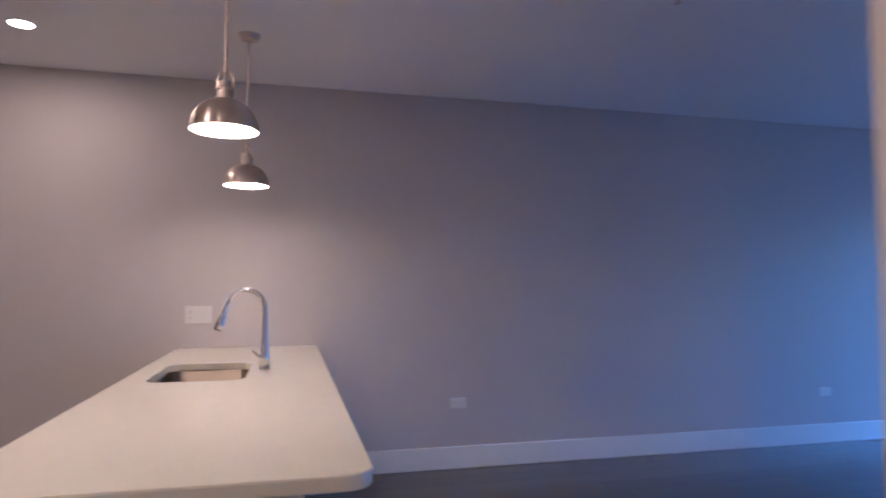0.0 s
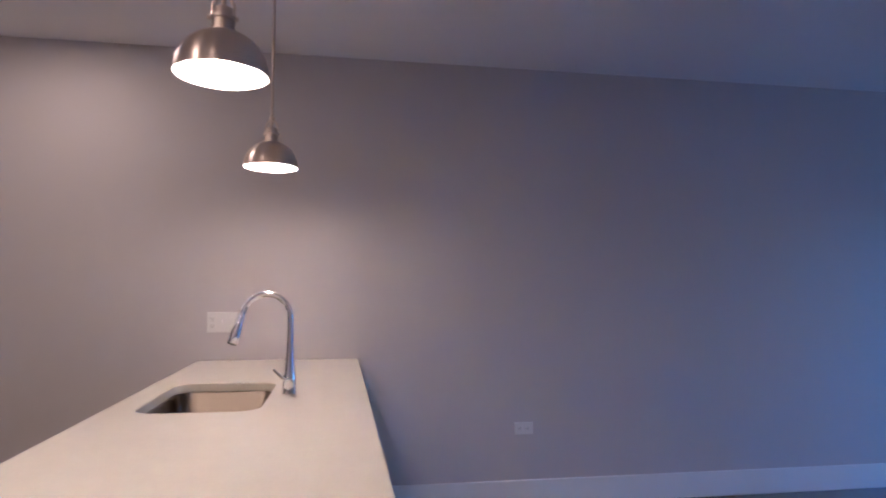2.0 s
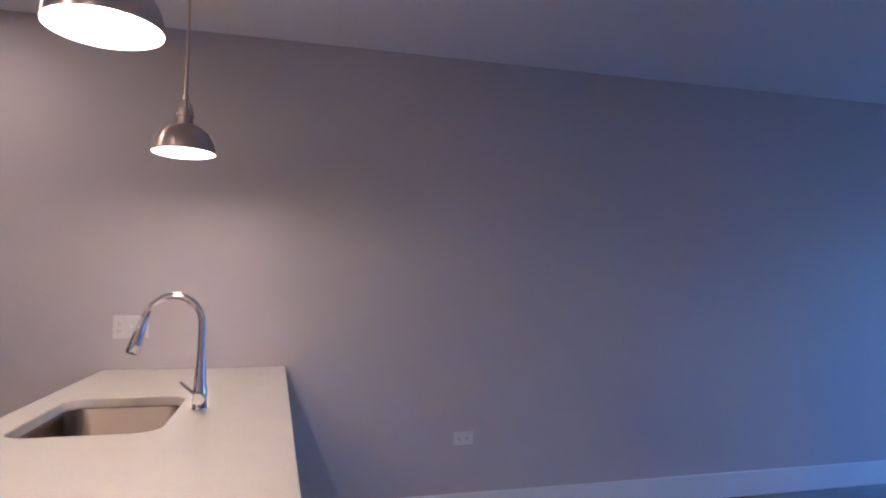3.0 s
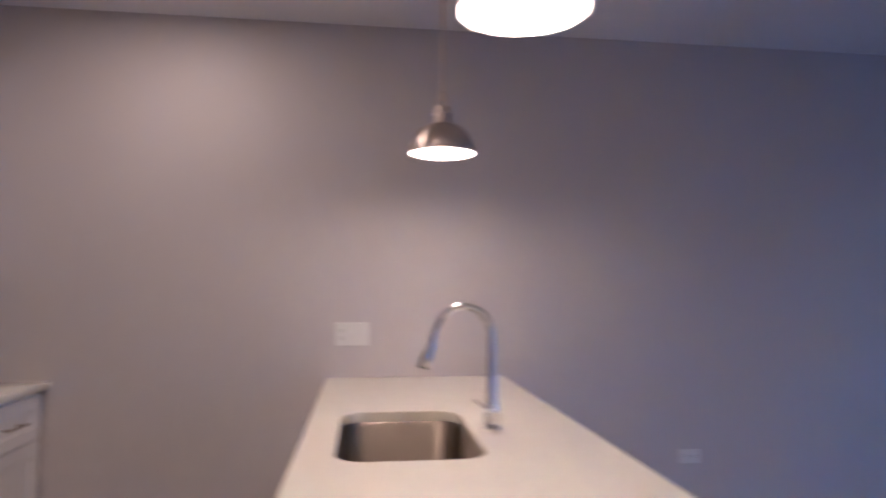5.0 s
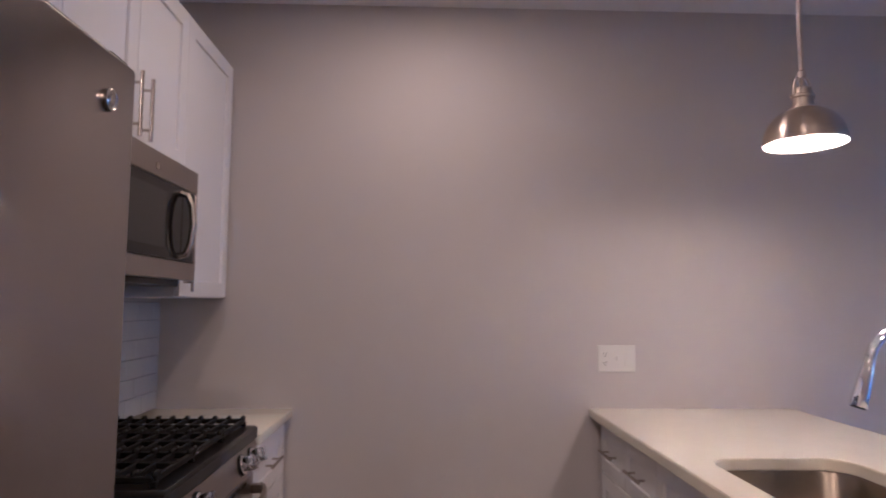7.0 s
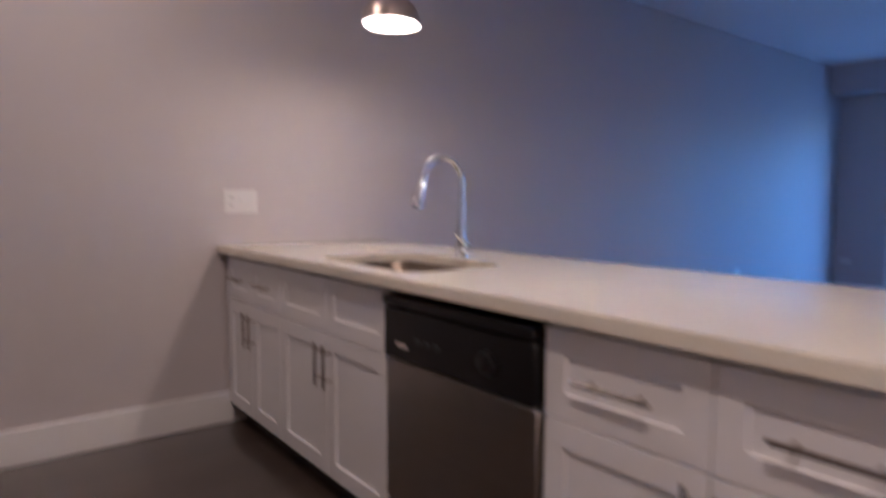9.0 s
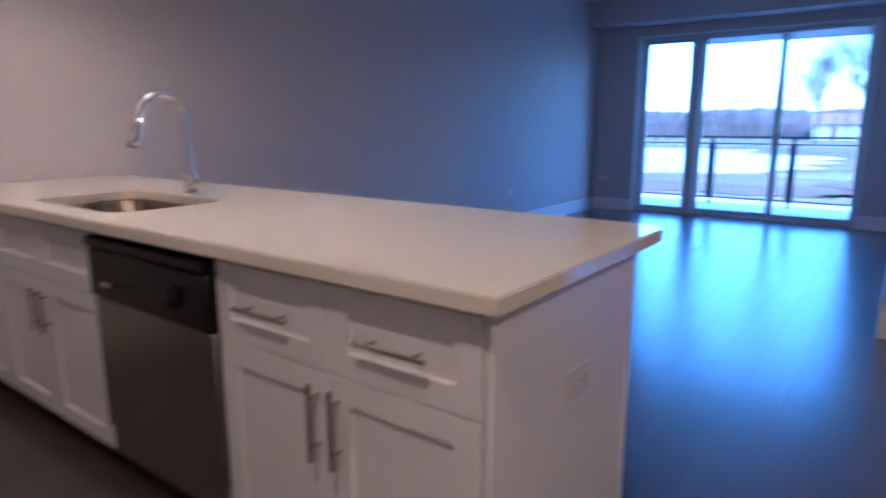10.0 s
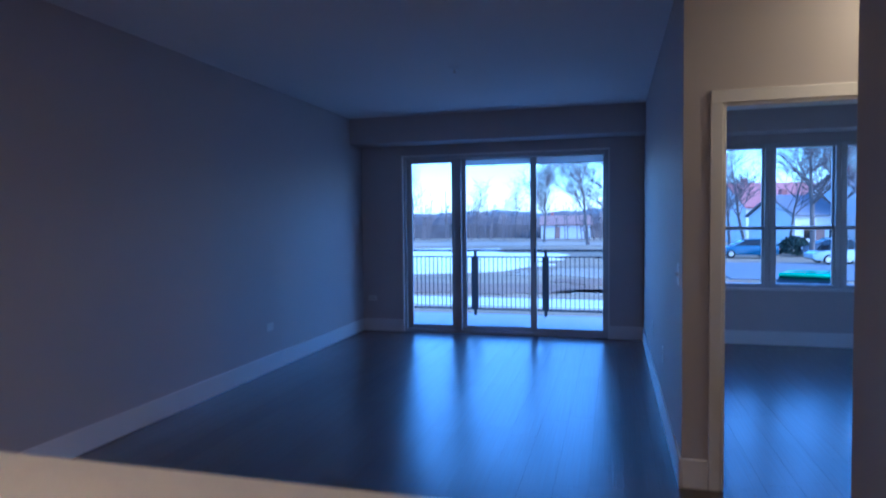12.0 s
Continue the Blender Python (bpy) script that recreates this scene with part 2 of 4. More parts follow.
wall("soffit_bedroom", EAST - 0.35, EAST, BED_S, PART_Y - 0.12, 2.37, H, "dropped soffit above the bedroom window")


def baseboard(x0, x1, y0, y1):
    b = bmesh.new()
    box(x0, x1, y0, y1, 0.0, 0.16, 0.004, b)
    return solid("baseboard", b, M_TRIM, "tall white painted baseboard", "baseboard")


BB = 0.015
baseboard(-1.30, 0.06, -BB, 0)
baseboard(0.76, EAST, -BB, 0)
baseboard(EAST - BB, EAST, SL_Y0 + 0.001, -BB)
baseboard(EAST - BB, EAST, PART_Y + BB, SL_Y1)
baseboard(PART_X - BB, EAST, PART_Y, PART_Y + BB)
baseboard(PART_X - BB, PART_X, DOOR_Y0 + 0.061, PART_Y)
baseboard(HALL_X0 - BB, HALL_X1 + BB, HALL_Y, HALL_Y + BB)
baseboard(HALL_X1, HALL_X1 + BB, SOUTH, HALL_Y)
baseboard(EAST - BB, EAST, BED_S, PART_Y - 0.12)

# bedroom doorway: casing, jamb, open door
casing = thing("door_casing", (PART_X, DOOR_Y0, 0), "flat white painted casing round the bedroom doorway", "door casing", kind="structure")
for nm, a in (("side_casing", (PART_X - 0.016, PART_X, DOOR_Y0, DOOR_Y0 + 0.06, 0, DOOR_TOP)), ("side_casing", (PART_X - 0.016, PART_X, DOOR_Y1 - 0.06, DOOR_Y1, 0, DOOR_TOP)),
              ("head_casing", (PART_X - 0.016, PART_X, DOOR_Y1 - 0.06, DOOR_Y0 + 0.06, DOOR_TOP, DOOR_TOP + 0.065)),
              ("jamb", (PART_X - 0.004, PART_X + 0.124, DOOR_Y0 - 0.018, DOOR_Y0 - 0.0005, 0, DOOR_TOP - 0.018)), ("jamb", (PART_X - 0.004, PART_X + 0.124, DOOR_Y1 + 0.0005, DOOR_Y1 + 0.018, 0, DOOR_TOP - 0.018)),
              ("head_jamb", (PART_X - 0.004, PART_X + 0.124, DOOR_Y1, DOOR_Y0, DOOR_TOP - 0.018, DOOR_TOP - 0.0005))):
    part(nm, box(*a, 0.003), M_TRIM, casing)
for z in (0.25, 1.0, 1.75):
    part("hinge", box(PART_X + 0.085, PART_X + 0.127, DOOR_Y0 - 0.024, DOOR_Y0 - 0.018, z - 0.045, z + 0.045, 0.001), M_BLACK, casing, "dark door hinge")
door = thing("door_1", (PART_X + 0.13, DOOR_Y0 - 0.03, 0), "white painted bedroom door, standing wide open", "door", kind="structure")
part("door_leaf", box(PART_X + 0.135, PART_X + 0.925, DOOR_Y0 - 0.024, DOOR_Y0 + 0.012, 0.012, DOOR_TOP - 0.03, 0.002), M_TRIM, door)
part("door_handle", tube([(PART_X + 0.865, DOOR_Y0 - 0.024, 0.96), (PART_X + 0.865, DOOR_Y0 - 0.07, 0.96), (PART_X + 0.76, DOOR_Y0 - 0.072, 0.96)], 0.009), M_NICKEL, door)

# ---- patio door and windows ----
def pane(name, x, y0, y1, z0, z1, parent):
    ob = part(name, box(x - 0.003, x + 0.003, y0, y1, z0, z1), M_GLASS, parent, "clear glass", soft=False)
    ob.visible_shadow = False
    return ob


slider = thing("window_1", (EAST + 0.1, -1.88, 0), "three-panel sliding patio door in pale vinyl, closed", "patio door", kind="structure")
XF0, XF1 = EAST + 0.03, EAST + 0.15
for nm, y0, y1, z0, z1 in (("jamb", SL_Y0, SL_Y0 - 0.05, 0, SL_TOP), ("jamb", SL_Y1 + 0.05, SL_Y1, 0, SL_TOP), ("head", SL_Y0 - 0.05, SL_Y1 + 0.05, SL_TOP - 0.06, SL_TOP), ("threshold", SL_Y0 - 0.05, SL_Y1 + 0.05, -0.005, 0.035)):
    part(nm, box(XF0, XF1, y0, y1, z0, z1, 0.004), M_VINYL, slider)
part("mullion", box(XF0, XF1, -1.25, -1.34, 0.035, SL_TOP - 0.06, 0.004), M_VINYL, slider)
for x, y0, y1, st0, st1, top in ((EAST + 0.10, -0.603, -1.25, 0.065, 0.045, 2.195), (EAST + 0.12, -1.34, -2.258, 0.05, 0.04, 2.15), (EAST + 0.075, -2.258, -3.13, 0.04, 0.03, 2.135)):
    sash = part("sash", box(x - 0.02, x + 0.02, y0, y0 - st0, 0.036, SL_TOP - 0.06, 0.003), M_VINYL, slider)
    part("stile", box(x - 0.02, x + 0.02, y1 + st1, y1, 0.036, SL_TOP - 0.06, 0.003), M_VINYL, sash)
    part("rail", box(x - 0.02, x + 0.02, y0 - st0, y1 + st1, 0.036, 0.09, 0.003), M_VINYL, sash)
    shaded = top < 2.16
    part("rail", box(x - 0.02, x + 0.02, y0 - st0, y1 + st1, 2.228 if shaded else top, SL_TOP - 0.06, 0.003), M_VINYL, sash)
    pane("pane", x, y0 - st0, y1 + st1, 0.09, 2.228 if shaded else top, sash)
    if shaded:
        part("shade_strip", box(x - 0.010, x - 0.008, y0 - st0 + 0.002, y1 + st1 - 0.002, top + 0.008, 2.226), M_SHADE, sash, "white translucent cloth strip")
        part("shade_hem", box(x - 0.014, x - 0.004, y0 - st0 + 0.002, y1 + st1 - 0.002, top, top + 0.008, 0.002), M_RAIL, sash, "dark hem bar")
part("handle", tube([(EAST + 0.05, -2.28, 0.93), (EAST + 0.025, -2.28, 0.93), (EAST + 0.025, -2.28, 1.08), (EAST + 0.05, -2.28, 1.08)], 0.008), M_BLACK, slider)
trim = thing("window_casing", (EAST, -1.88, 0), "narrow white casing round the patio door", "casing", kind="structure")
for a in ((SL_Y0 + 0.0, SL_Y0 - 0.02, 0, SL_TOP), (SL_Y1 + 0.02, SL_Y1, 0, SL_TOP), (SL_Y0 - 0.02, SL_Y1 + 0.02, SL_TOP - 0.02, SL_TOP)):
    part("casing_board", box(EAST - 0.012, EAST + 0.029, a[0], a[1], a[2], a[3], 0.002), M_TRIM, trim)

bedwin = thing("window_2", (EAST + 0.1, -5.3, BW_Z0), "triple double-hung bedroom window in pale vinyl", "window", kind="structure")
units = ((-4.32, -4.925), (-4.925, -5.635), (-5.635, -6.34))
for y0, y1 in units:
    fr = part("window_frame", box(XF0, XF1, y0 - 0.001, y0 - 0.05, BW_Z0, BW_Z1, 0.003), M_VINYL, bedwin)
    for a in ((y1 + 0.05, y1 + 0.001, BW_Z0, BW_Z1), (y0 - 0.05, y1 + 0.05, BW_Z1 - 0.05, BW_Z1), (y0 - 0.05, y1 + 0.05, BW_Z0, BW_Z0 + 0.04), (y0 - 0.05, y1 + 0.05, 1.305, 1.345)):
        part("frame_bar", box(XF0, XF1, *a, 0.003), M_VINYL, fr)
    for x, z0, z1 in ((EAST + 0.10, 1.345, BW_Z1 - 0.05), (EAST + 0.07, BW_Z0 + 0.04, 1.305)):
        for a in ((y0 - 0.05, y0 - 0.075, z0, z1), (y1 + 0.075, y1 + 0.05, z0, z1)):
            part("sash_stile", box(x - 0.015, x + 0.015, *a, 0.002), M_VINYL, fr)
        pane("pane", x, y0 - 0.07, y1 + 0.07, z0, z1, fr)
part("window_sill", box(EAST - 0.03, EAST + 0.03, BW_Y0 + 0.03, BW_Y1 - 0.03, BW_Z0 - 0.03, BW_Z0 - 0.001, 0.004), M_TRIM, bedwin)

# ---- kitchen: peninsula ----
def shaker(name, parent, y0, y1, z0, z1, xf, sgn, label="", frame_w=0.062):
    """A shaker front in the plane x = xf, facing sgn along x: rails and stiles proud of a recessed panel."""
    y0, y1 = max(y0, y1), min(y0, y1)
    f, e, d = frame_w, 0.0015, 0.019 * sgn

    def rim(x, k):
        return [(x, y0 - k, z0 + k), (x, y1 + k, z0 + k), (x, y1 + k, z1 - k), (x, y0 - k, z1 - k)]

    b = loft([rim(xf - d, 0), rim(xf - e * sgn, 0), rim(xf, e), rim(xf, f - e), rim(xf - e * sgn, f), rim(xf - 0.010 * sgn, f)], cap0=True, cap1=True)
    return part(name, b, M_CAB, parent, label)


def bar_handle(parent, x, y, z, length, upright, sgn):
    """A steel bar pull on two standoffs."""
    off, h = 0.032 * sgn, length / 2
    if upright:
        ends, legs = ((x + off, y, z - h), (x + off, y, z + h)), ((y, z - h * 0.64), (y, z + h * 0.64))
    else:
        ends, legs = ((x + off, y - h, z), (x + off, y + h, z)), ((y - h * 0.64, z), (y + h * 0.64, z))
    b = tube(ends, 0.006, 10)
    for ly, lz in legs:
        tube([(x, ly, lz), (x + off, ly, lz)], 0.0045, 8, b)
    return part("handle", b, M_HANDLE, parent, "brushed steel bar handle")


def base_cabinet(y0, y1, xf, xb, sgn, drawers, doors, handles, label, group, drawer_z=0.648, handle_len=0.16, hollow=False):
    """Base cabinet unit between y0 and y1; xf the front plane of its doors, xb its back."""
    y0, y1 = max(y0, y1), min(y0, y1)
    cab = thing("base_cabinet", ((xf + xb) / 2, (y0 + y1) / 2, 0), label, "cabinet", group)
    xi = xf - 0.020 * sgn
    body = bmesh.new()
    if hollow:
        for a in ((xi, xb, y0 - 0.001, y0 - 0.005, 0.10, 0.876), (xi, xb, y1 + 0.005, y1 + 0.001, 0.10, 0.64), (xi, xb, y0 - 0.019, y1 + 0.019, 0.10, 0.118), (xb + 0.019 * sgn, xb, y0 - 0.019, y1 + 0.019, 0.118, 0.876), (xi, xi - 0.018 * sgn, y0 - 0.019, y1 + 0.019, 0.118, 0.876)):
            box(*a, bm=body)
    else:
        box(xi, xb, y0 - 0.001, y1 + 0.001, 0.10, 0.876, 0.001, body)
    part("body", body, M_CAB, cab)
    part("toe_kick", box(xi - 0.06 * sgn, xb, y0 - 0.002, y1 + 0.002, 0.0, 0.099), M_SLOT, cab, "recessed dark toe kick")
    w = (y0 - y1) / drawers
    for i in range(drawers):
        a, b = y0 - w * i - 0.002, y0 - w * (i + 1) + 0.002
        d = shaker("drawer_front", cab, a, b, drawer_z + 0.003, 0.858, xf, sgn, frame_w=0.060)
        if handles:
            bar_handle(d, xf, (a + b) / 2, (drawer_z + 0.861) / 2, min(handle_len, w * 0.62), False, sgn)
    w = (y0 - y1) / doors
    for i in range(doors):
        a, b = y0 - w * i - 0.002, y0 - w * (i + 1) + 0.002
        d = shaker("door", cab, a, b, 0.104, drawer_z - 0.001, xf, sgn)
        hy = (b + 0.032) if (i % 2 == 0) else (a - 0.032)
        bar_handle(d, xf, hy, 0.530, handle_len, True, sgn)
    return cab


XF, XB = 0.04, 0.735
base_cabinet(-0.012, -0.665, XF, XB, -1, 2, 2, True, "white shaker base cabinet with two drawers, against the wall", "peninsula cabinets")
base_cabinet(-0.665, -1.52, XF, XB, -1, 2, 2, False, "white shaker sink cabinet with false drawer fronts", "peninsula cabinets", hollow=True)
base_cabinet(-2.19, -3.012, XF, XB, -1, 2, 2, True, "white shaker base cabinet with two drawers, beside the dishwasher", "peninsula cabinets", handle_len=0.19)

end = thing("end_panel", (0.4, -3.02, 0), "white end panel of the peninsula with a duplex outlet", "panel")
part("panel_board", box(XF + 0.005, XB, -3.014, -3.032, 0, 0.876, 0.0015), M_CAB, end)
back = thing("back_panel", (XB + 0.01, -1.5, 0), "white back panel of the peninsula facing the living room", "panel")
part("panel_board", box(XB + 0.001, XB + 0.019, -0.016, -3.036, 0, 0.876, 0.0015), M_CAB, back)

dw = thing("dishwasher", (0.4, -1.855, 0), "stainless dishwasher with a black control panel", "dishwasher")
part("body", box(XF + 0.02, XB - 0.02, -1.59, -2.184, 0.10, 0.850), M_BLACK, dw)
part("door_panel", box(XF - 0.012, XF + 0.019, -1.528, -2.182, 0.205, 0.655, 0.004), M_STEEL, dw, "brushed stainless steel door")
ctl = part("control_panel", box(XF - 0.022, XF + 0.019, -1.528, -2.182, 0.660, 0.818, 0.006), M_BLACK, dw, "glossy black control panel")
part("grip", box(XF - 0.030, XF + 0.01, -1.528, -2.182, 0.822, 0.855, 0.006), M_BLACK, dw)
part("lower_panel", box(XF + 0.002, XF + 0.019, -1.528, -2.182, 0.10, 0.20, 0.003), M_STEEL, dw)
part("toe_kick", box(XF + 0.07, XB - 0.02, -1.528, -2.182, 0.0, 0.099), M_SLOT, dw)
part("dial", loft([[(XF - 0.022 - d, -2.02 + r * math.cos(a), 0.735 + r * math.sin(a)) for a in [2 * math.pi * i / 20 for i in range(20)]] for d, r in ((0, 0.034), (0.004, 0.034), (0.006, 0.030), (0.018, 0.026), (0.020, 0.022))], cap1=True), M_BLACK, ctl, "black programme dial")
for k in range(3):
    part("button", box(XF - 0.026, XF - 0.020, -1.70 - 0.045 * k, -1.73 - 0.045 * k, 0.725, 0.740, 0.002), M_SLOT, ctl)
part("badge", box(XF - 0.0245, XF - 0.020, -1.60, -1.66, 0.70, 0.715, 0.001), M_NICKEL, ctl)

SINK = (0.313, -1.228, 0.420, 0.655, 0.085)
top = bmesh.new()
R = 0.07
outer = [(-0.008, 0.0), (-0.008, -3.073)] + [(0.912 - R + R * math.cos(a), -3.073 + R + R * math.sin(a)) for a in [radians(-90 + 9 * i) for i in range(11)]] + [(0.905, 0.0)]
loops = [[(x, y, 0.915) for x, y in outer], rrect(*SINK, 0.915, 8)]
edges = []
for lp in loops:
    vs = [top.verts.new(p) for p in lp]
    edges += [top.edges.new((vs[i], vs[(i + 1) % len(vs)])) for i in range(len(vs))]
bmesh.ops.triangle_fill(top, edges=edges, use_beauty=True)
ext = bmesh.ops.extrude_face_region(top, geom=list(top.faces))
bmesh.ops.translate(top, verts=[v for v in ext["geom"] if isinstance(v, bmesh.types.BMVert)], vec=(0, 0, -0.036))
bmesh.ops.recalc_face_normals(top, faces=top.faces)
rim = [e for e in top.edges if len(e.link_faces) == 2 and e.calc_face_angle(0) > 1.2 and abs(e.verts[0].co.z - e.verts[1].co.z) < 1e-4]
bmesh.ops.bevel(top, geom=rim, offset=0.003, segments=2, affect="EDGES")
solid("countertop", top, M_QUARTZ, "pale quartz peninsula countertop with a rounded corner and sink cut-out", "countertop", "")

sink = thing("sink", (SINK[0], SINK[1], 0.7), "undermount stainless steel sink in the quartz top", "sink")
cx, cy, sw, sh, sr = SINK
prof = [(0.006, 0.8785, 0.088), (0.004, 0.8785, 0.085), (0.0, 0.872, 0.085), (-0.01, 0.70, 0.08), (-0.025, 0.675, 0.075), (-0.06, 0.664, 0.06), (-0.16, 0.661, 0.04)]
part("bowl", loft([rrect(cx, cy, sw + 2 * o, sh + 2 * o, r, z, 8) for o, z, r in prof], cap1=True), M_SINK, sink)
part("drain", lathe(cx, cy, [(0.055, 0.6625), (0.05, 0.666), (0.04, 0.664), (0.03, 0.663)], 24, cap1=True), M_CHROME, sink)

FX, FY = 0.597, -1.200
faucet = thing("faucet", (FX, FY, 0.915), "tall chrome pull-down kitchen faucet on the countertop", "faucet")
part("base", lathe(FX, FY, [(0.028, 0.915), (0.028, 0.920), (0.025, 0.924), (0.0245, 0.985), (0.022, 0.995)], 24, cap1=True), M_CHROME, faucet)
neck = [(FX, FY, 0.985), (FX, FY, 1.03), (FX, FY, 1.08), (FX, FY, 1.14), (FX, FY, 1.205)]
neck += [(FX - 0.095 + 0.095 * math.cos(radians(a)), FY, 1.215 + 0.098 * math.sin(radians(a))) for a in range(8, 165, 12)]
part("neck", tube(neck, [0.0215, 0.019, 0.0155, 0.0135] + [0.0128] * (len(neck) - 4), 16), M_CHROME, faucet)
ex, _, ez = neck[-1]
hx, hz = -0.30, -0.954
spray = part("spray_head", tube([(ex + hx * f, FY, ez + hz * f) for f in (0, 0.030, 0.034, 0.060, 0.100, 0.128, 0.132)], [0.0128, 0.0138, 0.0158, 0.0180, 0.0215, 0.0220, 0.0205], 20), M_CHROME, faucet)
part("nozzle_face", tube([(ex + hx * f, FY, ez + hz * f) for f in (0.131, 0.136)], [0.0185, 0.0175], 20), M_BLACK, spray, "dark rubber nozzle face")
part("valve", tube([(FX, FY - 0.015, 0.957), (FX, FY - 0.046, 0.957), (FX, FY - 0.049, 0.957)], [0.0215, 0.0215, 0.019], 20), M_CHROME, faucet)
part("lever", tube([(FX - 0.012, FY - 0.034, 0.972), (FX - 0.030, FY - 0.034, 0.985), (FX - 0.062, FY - 0.036, 1.015)], [0.006, 0.005, 0.0045], 10), M_CHROME, faucet)

# ---- pendants and downlights ----
def pendant(x, y, z=1.893):
    p = thing("pendant_lamp", (x, y, H), "brushed nickel dome pendant lamp, lit, white inside", "pendant lamp", "pendants over the peninsula")
    r = 0.121
    dome = [(r * math.cos(radians(a)) ** 0.86, z + 0.010 + 0.110 * math.sin(radians(a)) ** 1.06) for a in range(0, 76, 5)]
    part("shade", lathe(x, y, [(r, z), (r + 0.001, z + 0.006)] + dome, 40), M_NICKEL, p, "spun brushed nickel dome")
    part("shade_lining", lathe(x, y, [(r, z), (r - 0.003, z + 0.004)] + [(q * 0.975 - 0.0005, w - 0.003) for q, w in dome] + [(0.002, z + 0.115)], 40), M_SHADEIN, p, "white enamelled inside")
    part("socket_cap", lathe(x, y, [(0.040, z + 0.112), (0.040, z + 0.120), (0.030, z + 0.124), (0.030, z + 0.150), (0.034, z + 0.153), (0.034, z + 0.160), (0.026, z + 0.164), (0.024, z + 0.184), (0.010, z + 0.19)], 24, cap1=True), M_NICKEL, p)
    yoke = tube([(x - 0.027, y, z + 0.155), (x - 0.027, y, z + 0.19), (x - 0.019, y, z + 0.213), (x, y, z + 0.222), (x + 0.019, y, z + 0.213), (x + 0.027, y, z + 0.19), (x + 0.027, y, z + 0.155)], 0.005, 8)
    part("yoke", yoke, M_NICKEL, p)
    for s in (-1, 1):
        part("thumb_screw", tube([(x + s * 0.028, y, z + 0.157), (x + s * 0.039, y, z + 0.157)], 0.006, 10), M_NICKEL, p)
    part("rod", tube([(x, y, z + 0.185), (x, y, H - 0.02)], 0.0065, 10), M_NICKEL, p)
    part("coupling", lathe(x, y, [(0.006, z + 0.216), (0.012, z + 0.220), (0.012, z + 0.238), (0.006, z + 0.244)], 16), M_NICKEL, p)
    part("canopy", lathe(x, y, [(0.010, H - 0.04), (0.014, H - 0.035), (0.045, H - 0.03), (0.060, H - 0.012), (0.062, H - 0.0005)], 32), M_NICKEL, p)
    part("bulb", lathe(x, y, [(0.002, z + 0.036), (0.02, z + 0.040), (0.030, z + 0.052), (0.032, z + 0.064), (0.025, z + 0.086), (0.014, z + 0.108)], 20), M_BULB, p, "lit frosted bulb")
    bulb_lamp(x, y, z + 0.024, 1.22)


pendant(0.470, -0.875, 1.888)
pendant(0.473, -2.105, 1.902)


def downlight(x, y, watts=3.0, color=LAMP):
    d = thing("recessed_downlight", (x, y, H), "round white recessed ceiling downlight, lit", "downlight", "ceiling downlights")
    part("trim_ring", lathe(x, y, [(0.058, H - 0.002), (0.062, H - 0.006), (0.082, H - 0.005), (0.086, H - 0.0005)], 32), M_TRIM, d)
    part("lens", lathe(x, y, [(0.058, H - 0.0035), (0.03, H - 0.0036), (0.001, H - 0.0037)], 32), M_CANLENS, d)
    can_light_lamp(x, y, H - 0.012, watts, color)


downlight(-0.72, -0.74, 1.05)
downlight(-1.10, -3.30)
downlight(-0.20, -5.00)
downlight(2.95, -4.75, 2.5, (1.0, 0.60, 0.20))

# ---- kitchen: wall run ----
CF, CD = -1.312, WEST
RY0, RY1 = -0.54, -1.33
base_cabinet(-0.012, RY0, CF - 0.03, CD + 0.003, 1, 1, 1, True, "white shaker base cabinet with one drawer, beside the range", "wall cabinets", handle_len=0.17)
base_cabinet(RY1, -1.582, CF - 0.03, CD + 0.003, 1, 1, 1, True, "white shaker base cabinet between range and refrigerator", "wall cabinets", handle_len=0.17)
for a, b in ((0.0, RY0 - 0.002), (RY1 + 0.002, -1.585)):
    solid("countertop", box(CD, CF, a, b, 0.879, 0.915, 0.003, seg=2), M_QUARTZ, "short pale quartz countertop beside the range", "countertop", "")

UF = -1.615


def upper_cabinet(y0, y1, z0, z1, doors, label, side=1):
    cab = thing("wall_cabinet", (CD, (y0 + y1) / 2, z0), label, "cabinet", "wall cabinets")
    part("body", box(CD + 0.002, UF - 0.02, y0 - 0.001, y1 + 0.001, z0, z1, 0.001), M_CAB, cab)
    w = (y0 - y1) / doors
    for i in range(doors):
        a, b = y0 - w * i - 0.002, y0 - w * (i + 1) + 0.002
        d = shaker("door", cab, a, b, z0 + 0.003, z1 - 0.003, UF, 1)
        hy = (b + 0.035) if (i % 2 == 0 and (doors > 1 or side > 0)) else (a - 0.035)
        bar_handle(d, UF, hy, z0 + 0.118, 0.195, True, 1)
    return cab


upper_cabinet(-0.012, RY0, 1.392, 2.436, 1, "tall white shaker wall cabinet in the corner")
upper_cabinet(RY0, RY1, 1.842, 2.436, 2, "white shaker wall cabinet above the microwave")
upper_cabinet(RY1, -1.578, 1.392, 2.436, 1, "tall white shaker wall cabinet beside the refrigerator", -1)
upper_cabinet(-1.580, -2.52, 1.885, 2.436, 2, "white shaker wall cabinet above the refrigerator")

